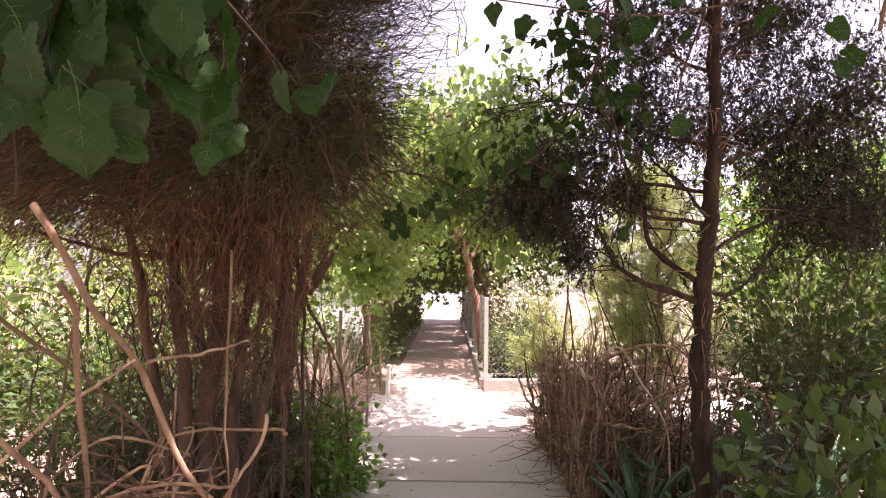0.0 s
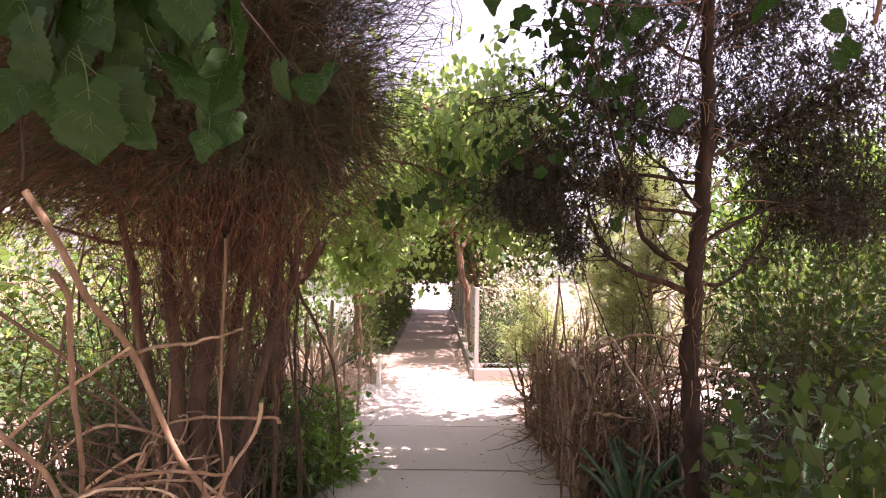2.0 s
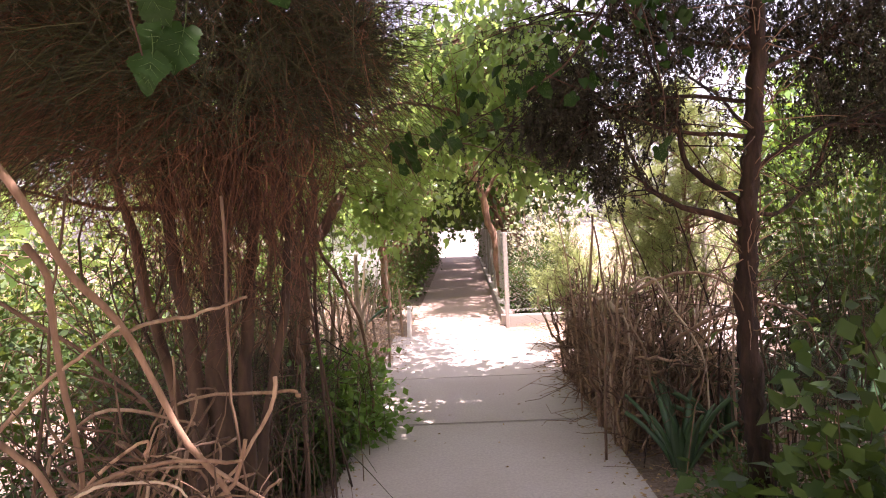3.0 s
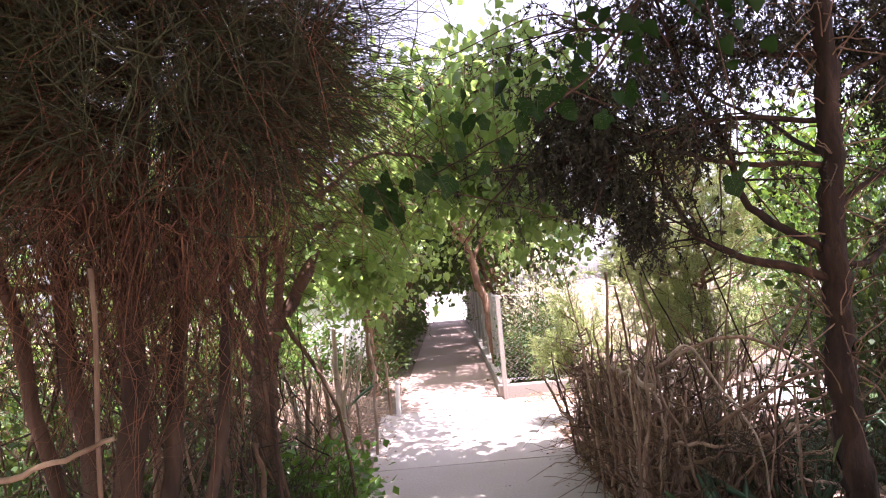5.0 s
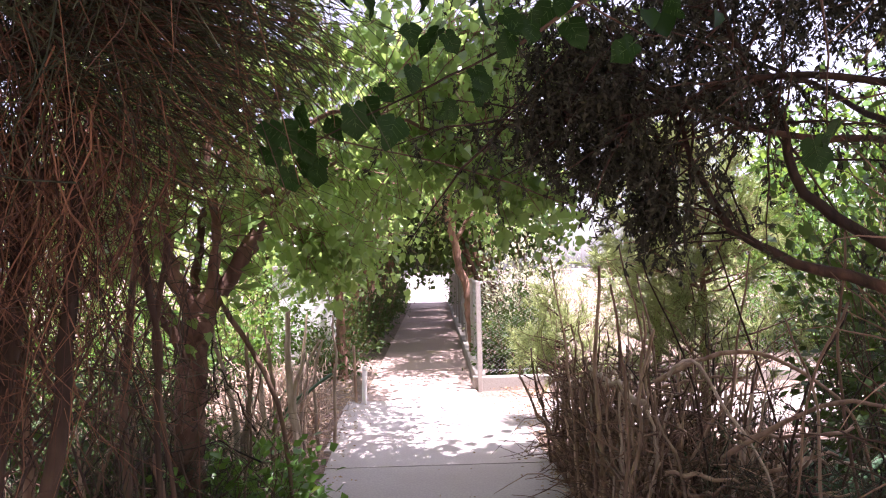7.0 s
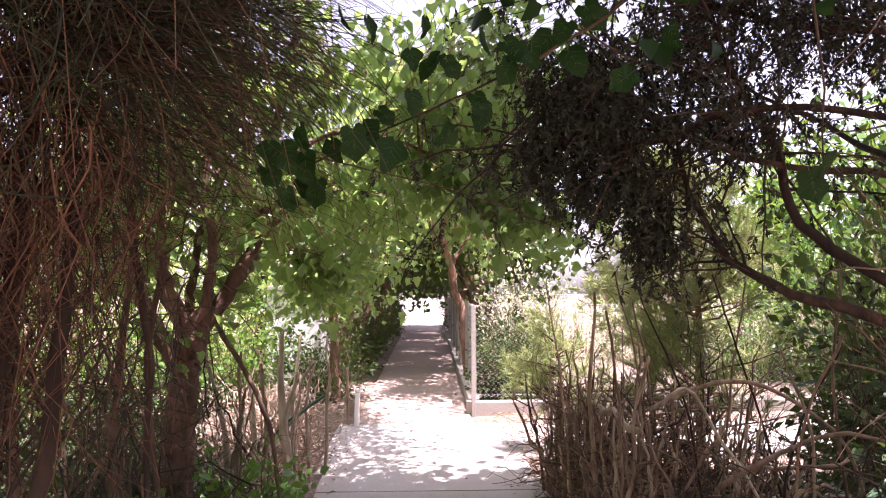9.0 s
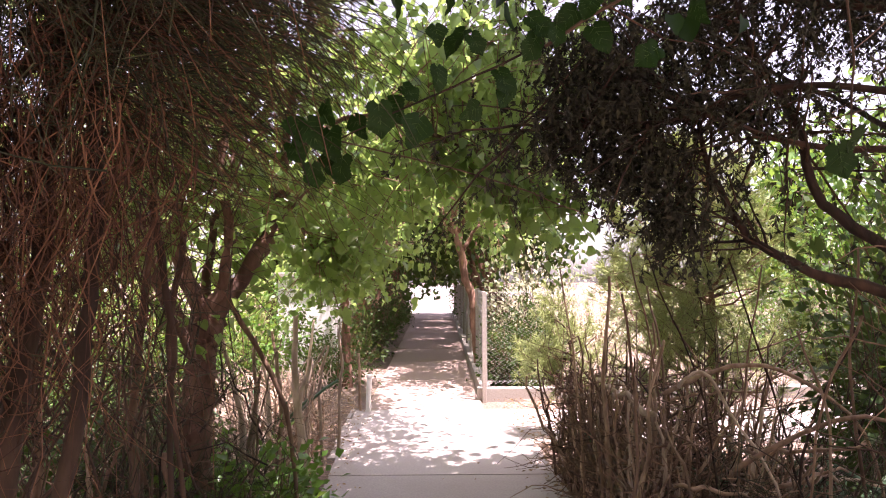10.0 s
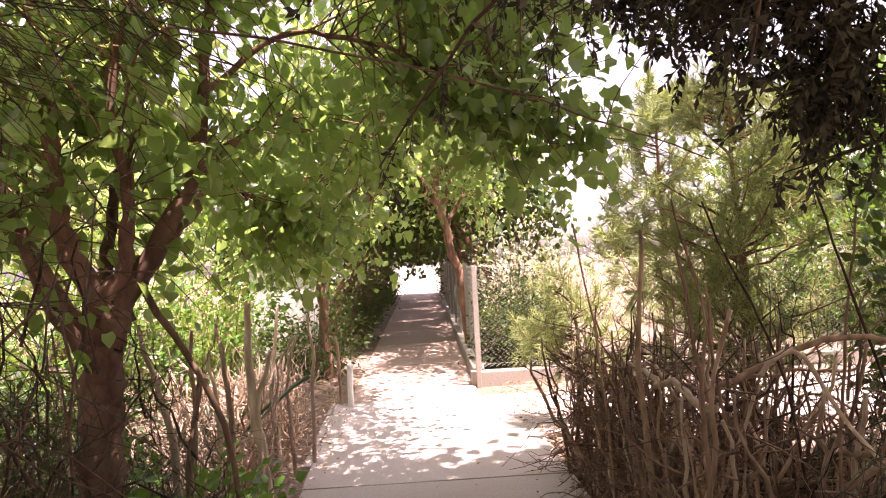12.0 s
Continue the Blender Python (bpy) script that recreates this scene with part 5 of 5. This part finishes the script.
# ---- dry sticks ----
def stick_meshes(n, seed, mat, crook=0.05):
    """Crooked dry sticks, one unit long along +z, some with a fork."""
    out = []
    for i in range(n):
        k = 13
        z = np.linspace(0, 1, k)
        ph = RNG.uniform(0, 6.3, 4)
        ln = np.stack([crook * (np.sin(z * 3 + ph[0]) - np.sin(ph[0])) + 0.012 * np.sin(z * 14 + ph[1]), crook * (np.sin(z * 2.5 + ph[2]) - np.sin(ph[2])) + 0.012 * np.sin(z * 17 + ph[3]), z], 1)
        ln[1:, :2] += RNG.normal(0, 0.011, (k - 1, 2))
        r = np.linspace(0.017, 0.008, k) * (1 + 0.12 * np.sin(np.arange(k) * 2.3 + ph[0]))
        ch = [tubes(ln[None], r[None], 6, caps=True)]
        for f in range(i % 3):
            j = RNG.integers(4, 11)
            d = unit(np.array([RNG.normal(), RNG.normal(), 1.0]))
            L = RNG.uniform(0.12, 0.4)
            b = ln[j] + d * L * np.linspace(0, 1, 6)[:, None] + RNG.normal(0, 0.012, (6, 3)) * np.linspace(0, 1, 6)[:, None]
            ch.append(tubes(b[None], np.linspace(0.008, 0.004, 6)[None], 5, caps=True))
        V, Q = merge(*ch)
        out.append(smooth(mesh_np("stick", V, [Q], mat)))
    return out


RNG = np.random.default_rng(32)
STICKS = {"mid": stick_meshes(8, 3, M_STICK), "pale": stick_meshes(6, 4, M_STICK_PALE, 0.06), "dark": stick_meshes(6, 5, M_STICK_DARK), "bent": stick_meshes(10, 6, M_STICK, 0.11)}


def brush_heap(label, at, n, place, kinds, tangle, tangle_mat, tall=1.0, lean=0.3):
    """Cut sticks stuck upright and tangled: place() gives a foot and a height."""
    t = thing("brushwood_heap", label, "brushwood", at)
    o = Vector(at)
    for i in range(n):
        (x, y), h = place()
        ms = STICKS[kinds[RNG.integers(0, len(kinds))]]
        L = h * RNG.uniform(0.75, 1.2) * tall
        ob = new("stick", ms[RNG.integers(0, len(ms))])
        ob.parent = t
        flat = RNG.uniform() < 0.3
        a = RNG.uniform(0, 2 * math.pi)
        tip = Vector((RNG.normal(0, lean), RNG.normal(0, lean), 1.0))
        if 1.0 < abs(x) < 1.4 and tip.x * x < 0:
            tip.x *= 0.25
        z0 = -0.06
        if flat:
            tip = Vector((math.cos(a), math.sin(a), RNG.uniform(-0.15, 0.6)))
            tip.x = abs(tip.x) * (1 if x > 0 else -1)
            z0, L = RNG.uniform(0.05, 0.8) * h, L * 0.65
        q = tip.to_track_quat("Z", "Y")
        th = RNG.uniform(0.35, 0.85) + 0.4 * RNG.uniform() ** 4
        ob.matrix_basis = Matrix.LocRotScale(Vector((x, y, z0)) - o, q, Vector((th, th, L)))
    P, D, LL = [], [], []
    for i in range(tangle):
        (x, y), h = place()
        P.append((x, y, RNG.uniform(-0.02, 0.8) * h))
        D.append((RNG.normal(), RNG.normal(), 0.8 * RNG.normal() + 0.55))
        LL.append(RNG.uniform(0.2, 0.62) * min(1, h + 0.2))
    P, D, LL = np.array(P), unit(np.array(D)), np.array(LL)
    p = curl(shoots(P, D, LL, 7, 0.2, 0.4), 0.05)
    p[:, :, 2] = np.maximum(p[:, :, 2], -0.02)
    V, Q = tubes(p, taper(tangle, 7, RNG.uniform(0.0025, 0.0078, tangle), 0.0016), 3)
    tagged(part_np("tangled_brushwood", V, Q, tangle_mat, t, "thin tangled dry twigs"), kind="stuff")
    return t


def right_place():
    y = 4.95 + 2.65 * RNG.uniform() ** 1.3
    x = 1.05 + 0.8 * RNG.uniform() ** 1.5
    return (x, y), (1.2 - 0.1 * abs(y - 5.5) - 0.2 * max(0, x - 1.6)) * RNG.uniform(0.65, 1.1)


def low_place():
    return (RNG.uniform(1.4, 2.2), RNG.uniform(4.5, 6.2)), RNG.uniform(0.35, 0.75)


def left_place():
    y = RNG.uniform(5.4, 9.9)
    x = -1.06 - abs(RNG.normal(0, 0.4)) - 0.02 * (y - 5)
    return (x, y), 0.72 + 0.2 * math.sin(y * 1.9)


brush_heap("heap of cut dry sticks standing as a rough fence", (1.5, 6.3, 0), 298, right_place, ["mid", "mid", "dark", "bent", "bent", "pale", "pale"], 1300, M_STICK_DARK, 1.0, 0.26)
brush_heap("low scatter of fallen dry branches under the conifer", (2.1, 5.4, 0), 50, low_place, ["mid", "dark", "bent"], 240, M_STICK_DARK, 1.0, 0.5)
brush_heap("loose pile of pale dry sticks at the path edge", (-1.4, 8.0, 0), 260, left_place, ["mid", "pale", "pale", "pale", "bent"], 800, M_STICK_PALE, 1.0, 0.25)

drawn_in = True
# single taller sticks that stand out of the heaps
for pts, r, mat in (([(1.22, 6.75, -0.05), (1.2, 6.8, 0.8), (1.25, 6.8, 1.62)], 0.02, M_STICK), ([(1.08, 5.85, -0.05), (1.12, 5.8, 0.8), (1.08, 5.85, 1.5)], 0.012, M_STICK_DARK),
                    ([(1.36, 5.8, 0.98), (1.5, 5.8, 1.06), (1.66, 5.78, 0.8), (1.85, 5.7, 0.4), (1.9, 5.7, -0.03)], 0.011, M_STICK_PALE),
                    ([(1.9, 5.0, 1.4), (1.7, 5.02, 1.0), (1.62, 5.05, 0.45), (1.45, 5.1, -0.05)], 0.007, M_STICK_DARK), ([(1.5, 6.4, -0.05), (1.45, 6.4, 0.9), (1.3, 6.45, 1.75)], 0.009, M_STICK_DARK),
                    ([(1.75, 6.0, -0.05), (1.8, 6.0, 0.8), (2.0, 6.1, 1.65)], 0.009, M_STICK_DARK), ([(1.15, 7.3, -0.05), (1.1, 7.2, 0.7), (0.98, 7.2, 1.7)], 0.01, M_STICK),
                    ([(2.0, 5.5, -0.05), (2.02, 5.5, 0.8), (1.93, 5.6, 1.3)], 0.01, M_STICK), ([(1.6, 7.0, -0.05), (1.7, 7.0, 0.8), (1.62, 7.1, 1.55)], 0.014, M_STICK),
                    ([(-1.36, 6.7, 1.46), (-1.03, 6.72, 0.79), (-0.93, 6.72, 0.2), (-0.92, 6.72, -0.05)], 0.02, M_STICK_DARK), ([(-1.13, 8.2, -0.05), (-1.24, 8.2, 0.75), (-1.23, 8.2, 1.33)], 0.04, M_STICK_PALE),
                    ([(-1.0, 4.5, 1.9), (-0.93, 4.5, 1.49), (-0.92, 4.5, 1.0), (-0.88, 4.5, -0.05)], 0.015, M_BARK_BROWN), ([(-1.0, 4.82, 1.8), (-1.04, 4.8, 1.19), (-0.95, 4.8, 0.6), (-0.93, 4.8, -0.05)], 0.013, M_BARK_BROWN),
                    ([(1.38, 6.1, 0.9), (1.7, 6.05, 1.05), (2.1, 6.0, 1.02), (2.5, 6.0, 0.7), (2.75, 6.1, -0.05)], 0.016, M_STICK), ([(1.6, 5.7, 0.55), (1.95, 5.65, 0.75), (2.3, 5.6, 0.85), (2.7, 5.7, 0.6), (2.85, 5.8, -0.05)], 0.015, M_STICK_DARK), ([(2.2, 6.0, -0.05), (2.05, 6.05, 0.8), (1.75, 6.0, 1.7)], 0.009, M_BARK_DARK), ([(2.4, 5.7, -0.05), (2.3, 5.75, 0.9), (2.4, 5.8, 1.75)], 0.011, M_STICK_DARK),
                    ([(1.95, 5.8, -0.05), (2.1, 5.85, 0.7), (2.45, 5.9, 1.3)], 0.01, M_BARK_DARK), ([(1.7, 6.1, -0.05), (1.6, 6.1, 0.9), (1.35, 6.2, 1.7)], 0.008, M_BARK_DARK),
                    ([(-1.5, 5.6, -0.05), (-1.55, 5.6, 0.9), (-1.4, 5.5, 2.0)], 0.028, M_STICK_DARK), ([(-1.9, 5.2, -0.05), (-1.8, 5.2, 0.9), (-2.0, 5.1, 2.1)], 0.03, M_STICK_DARK),
                    ([(-1.15, 8.2, -0.05), (-1.2, 8.2, 0.5), (-1.1, 8.3, 0.95)], 0.03, M_STICK_PALE), ([(-1.22, 5.2, -0.05), (-1.2, 5.2, 0.5), (-1.21, 5.2, 0.82)], 0.022, M_STICK_DARK)):
    t = thing("upright_stick", "crooked dry branch standing in the brushwood", "branch", tuple(pts[0 if pts[0][2] < 0 else -1]), "tall sticks in the brushwood")
    limb("stick", pts, r, r * 0.55, mat, t, 7, 18, 0.012)
for i in range(9):
    x, y, h = -1.1 - 0.4 * RNG.uniform(), RNG.uniform(7.0, 10.6), RNG.uniform(0.85, 1.3)
    t = thing("upright_stick", "stout pale dry branch standing in the stick pile", "branch", (x, y, 0), "stout sticks in the pile")
    limb("stick", [(x, y, -0.05), (x + RNG.normal(0, 0.05), y, 0.5 * h), (x + RNG.normal(0, 0.12), y + RNG.normal(0, 0.1), h)], RNG.uniform(0.02, 0.032), 0.012, M_STICK_PALE if i % 3 else M_STICK, t, 8, 20, 0.014, rugged=0.1)
for i in range(14):
    x, y = RNG.uniform(-2.2, -1.2), RNG.uniform(5.6, 7.4)
    e = np.array([x + RNG.normal(0.1, 0.4), y + RNG.normal(0, 0.3), RNG.uniform(0.5, 1.35)])
    e[0] = min(e[0], -1.05)
    t = thing("leaning_branch", "crooked bare branch leaning among the undergrowth", "branch", (x, y, 0), "branches leaning in the undergrowth")
    limb("branch", [(x, y, -0.05), (np.array([x, y, 0]) + e) / 2 + RNG.normal(0, 0.09, 3), e], RNG.uniform(0.008, 0.018), 0.004, M_STICK if i % 2 else M_STICK_DARK, t, 7, 22, 0.014)
# long bare branches leaning in front of the weeping tree
t = thing("dead_branches", "long bare dead branches leaning in a tangle by the path", "branch", (-1.1, 2.7, 0))
for pts, r, mat in (([(-1.6, 2.62, 1.86), (-1.35, 2.6, 1.48), (-1.17, 2.6, 1.25), (-0.99, 2.6, 0.88), (-0.83, 2.6, 0.62), (-0.7, 2.62, -0.05)], 0.024, M_STICK),
                    ([(-1.42, 2.5, 1.55), (-1.36, 2.5, 1.42), (-1.33, 2.5, 1.17), (-1.29, 2.5, 0.87), (-1.3, 2.5, 0.5), (-1.32, 2.5, -0.05)], 0.02, M_STICK),
                    ([(-1.9, 2.5, 0.6), (-1.62, 2.5, 0.88), (-1.43, 2.5, 1.06), (-1.31, 2.5, 1.15), (-1.13, 2.5, 1.27)], 0.014, M_STICK),
                    ([(-1.7, 2.35, 1.15), (-1.52, 2.35, 1.01), (-1.39, 2.35, 0.91), (-1.29, 2.35, 0.78), (-1.1, 2.35, 0.35), (-1.0, 2.35, -0.05)], 0.02, M_STICK),
                    ([(-1.98, 3.0, 1.42), (-1.62, 3.0, 1.18), (-1.38, 3.0, 0.98), (-1.26, 3.0, 0.83), (-1.0, 3.0, 0.3)], 0.015, M_STICK_DARK),
                    ([(-1.25, 2.62, 1.22), (-1.0, 2.65, 1.27), (-0.76, 2.66, 1.33)], 0.013, M_STICK),
                    ([(-0.91, 2.9, 1.7), (-0.92, 2.9, 1.08), (-0.91, 2.9, 0.8), (-0.88, 2.9, 0.54), (-0.86, 2.9, -0.05)], 0.01, M_STICK_DARK),
                    ([(-0.68, 3.0, 0.9), (-0.75, 3.0, 0.92), (-1.11, 3.0, 0.91), (-1.21, 3.0, 0.85), (-1.35, 3.0, 0.6)], 0.012, M_STICK),
                    ([(-1.6, 2.45, 0.45), (-1.42, 2.45, 0.65), (-1.26, 2.45, 0.76), (-1.0, 2.45, 0.84), (-0.75, 2.47, 0.82)], 0.016, M_STICK),
                    ([(-1.31, 2.42, 0.68), (-1.21, 2.4, 0.78), (-1.0, 2.4, 0.8), (-0.9, 2.4, 0.74)], 0.01, M_STICK_PALE),
                    ([(-0.72, 2.8, 1.02), (-0.75, 2.8, 0.89), (-0.87, 2.8, 0.71), (-1.03, 2.8, 0.53), (-1.2, 2.8, 0.1)], 0.013, M_STICK),
                    ([(-1.4, 2.6, 0.3), (-1.13, 2.6, 0.56), (-0.98, 2.6, 0.6), (-0.83, 2.6, 0.7), (-0.78, 2.6, 0.85)], 0.018, M_STICK),
                    ([(-1.75, 2.7, -0.05), (-1.6, 2.7, 0.6), (-1.5, 2.75, 1.3), (-1.45, 2.8, 1.75)], 0.012, M_STICK_DARK),
                    ([(-1.12, 2.8, -0.05), (-1.1, 2.8, 0.5), (-1.12, 2.85, 1.1)], 0.011, M_STICK_DARK)):
    limb("branch", pts, r * 0.66, r * 0.38, M_STICK_DARK if mat is M_STICK and r > 0.015 else mat, t, 7, 22, 0.007)
for i in range(22):
    a = np.array([RNG.uniform(-1.8, -1.1), RNG.uniform(2.45, 3.2), RNG.uniform(0.0, 0.75)])
    b = np.array([RNG.uniform(-1.25, -0.74), RNG.uniform(2.5, 3.2), RNG.uniform(0.3, 1.0)])
    m = (a + b) / 2 + RNG.normal(0, 0.09, 3) + np.array([0, 0, RNG.uniform(-0.18, 0.12)])
    limb("branch", [a - (0.05, 0, 0.1), a, m, b, b + RNG.normal(0, 0.04, 3)], RNG.uniform(0.007, 0.012), 0.004, M_STICK if i % 3 else M_STICK_DARK, t, 7, 20, 0.007)
P = np.stack([RNG.uniform(-1.6, -0.75, 170), RNG.uniform(2.4, 3.1, 170), RNG.uniform(0.0, 0.9, 170)], 1)
p = shoots(P, unit(RNG.normal(0, 1, (170, 3)) + np.array([0, 0, 0.4])), RNG.uniform(0.2, 0.6, 170), 8, 0.2, 0.4)
p = p[p[:, :, 0].max(1) < -0.66]
tagged(part_np("tangled_brushwood", *tubes(p, taper(len(p), 8, RNG.uniform(0.003, 0.008, len(p)), 0.0015), 5), M_STICK_DARK, t), kind="stuff")


drawn_in = False


# ---- agaves ----
def agave(x, y, n, L, w, label, upright=0.9):
    t = thing("agave", label, "plant", (x, y, 0))
    for i in range(n):
        a = RNG.uniform(0, 2 * math.pi)
        k = 8
        s = np.linspace(0, 1, k)
        out = RNG.uniform(0.25, 0.75)
        d = np.array([math.cos(a), math.sin(a), 0])
        LL = L * RNG.uniform(0.65, 1.05)
        mid = np.array([x, y, -0.02]) + d * (0.03 + LL * out * s ** 1.3)[:, None] + np.array([0, 0, 1]) * (LL * upright * (s - 0.18 * s ** 3))[:, None]
        side = np.cross(d, (0, 0, 1))
        ww = w * np.sin(np.pi * (0.12 + 0.88 * s) ** 0.8) + 0.002
        nrm = np.cross(side, unit(np.gradient(mid, axis=0)))
        V = np.concatenate([mid + side * ww[:, None] * 0.5 - nrm * 0.2 * w, mid + nrm * 0.004, mid - side * ww[:, None] * 0.5 - nrm * 0.2 * w, mid - nrm * 0.012 - nrm * 0.2 * w])
        j = np.arange(k - 1)
        Q = np.concatenate([np.stack([c0 * k + j, c1 * k + j, c1 * k + j + 1, c0 * k + j + 1], 1) for c0, c1 in ((0, 1), (1, 2), (2, 3), (3, 0))])
        part_np("blade", V, Q, M_AGAVE, t)


agave(1.82, 5.4, 18, 0.75, 0.08, "blue-green agave with stiff blades among the sticks")
agave(2.35, 5.7, 18, 0.75, 0.08, "blue-green agave with stiff blades among the sticks")
agave(1.55, 6.5, 12, 0.7, 0.07, "blue-green agave with stiff blades among the sticks")
agave(-1.5, 7.6, 14, 0.85, 0.06, "upright dark green blades of an agave behind sticks", 1.1)
agave(2.3, 6.6, 16, 0.7, 0.07, "blue-green agave with stiff blades among the sticks")
agave(-1.3, 5.05, 14, 0.55, 0.06, "dark green agave beside the weeping tree")
agave(-1.7, 5.9, 13, 0.6, 0.06, "dark green agave under the mulberry tree")
agave(1.34, 4.55, 16, 0.72, 0.07, "blue-green agave with stiff blades among the sticks")
agave(1.75, 4.85, 18, 0.75, 0.075, "blue-green agave with stiff blades among the sticks")
agave(2.85, 5.2, 18, 0.8, 0.08, "dark green agave beyond the conifer")


# ---- litter ----
def litter(name, label, n, xy, size, mat):
    pos = np.array([(*xy(), 0.012) for _ in range(n)])
    tip = RNG.normal(0, 1, (n, 3)) * np.array([1, 1, 0.18])
    y = unit(tip)
    V, Q = leaves(pos, y, size * RNG.uniform(0.5, 1.2, n), OVAL, OVAL_F)
    V[:, 2] = np.maximum(V[:, 2], 0.006)
    me = mesh_np(name, V, [Q], mat)
    tagged(new(name, me), label, "litter", kind="stuff")


litter("leaf_litter", "dry brown leaves scattered over the soil", 5200, lambda: (RNG.choice([-1, 1]) * (1.0 + abs(RNG.normal(0, 1.2))), RNG.uniform(1, 12)), 0.055, M_LITTER)
litter("leaf_litter", "dry leaf scraps along the path edges", 1100, lambda: (RNG.choice([-0.86, 0.98]) + RNG.normal(0, 0.1), RNG.uniform(2, 12)), 0.035, M_LITTER)
litter("leaf_litter", "a few dry leaf scraps on the path", 60, lambda: (RNG.uniform(-0.85, 1.0), RNG.uniform(3, 13)), 0.035, M_LITTER)
# fine twig litter on the soil
n = 900
P = np.stack([RNG.choice([-1, 1], n) * (1.02 + np.abs(RNG.normal(0, 0.6, n))) + 0.06, RNG.uniform(3, 11, n), np.full(n, 0.015)], 1)
p = shoots(P, unit(RNG.normal(0, 1, (n, 3)) * np.array([1, 1, 0.05])), RNG.uniform(0.08, 0.3, n), 5, 0.0, 0.3)
me = mesh_np("twig_litter", tubes(p, taper(n, 5, 0.003, 0.0015), 4)[0], [tubes(p, taper(n, 5, 0.003, 0.0015), 4)[1]], M_STICK)
tagged(new("twig_litter", me), "broken dry twigs on the soil", "litter", kind="stuff")

# a withered leaf caught in the weeping tree
drawn_in = True
t = thing("withered_leaf", "withered orange leaf caught among hanging strands", "leaf", (-0.85, 3.85, 2.38))
part_np("blade", *leaves(np.array([(-0.85, 3.85, 2.4)]), np.array([(0.1, -0.1, -1.0)]), 0.06), M_ORANGE, t)
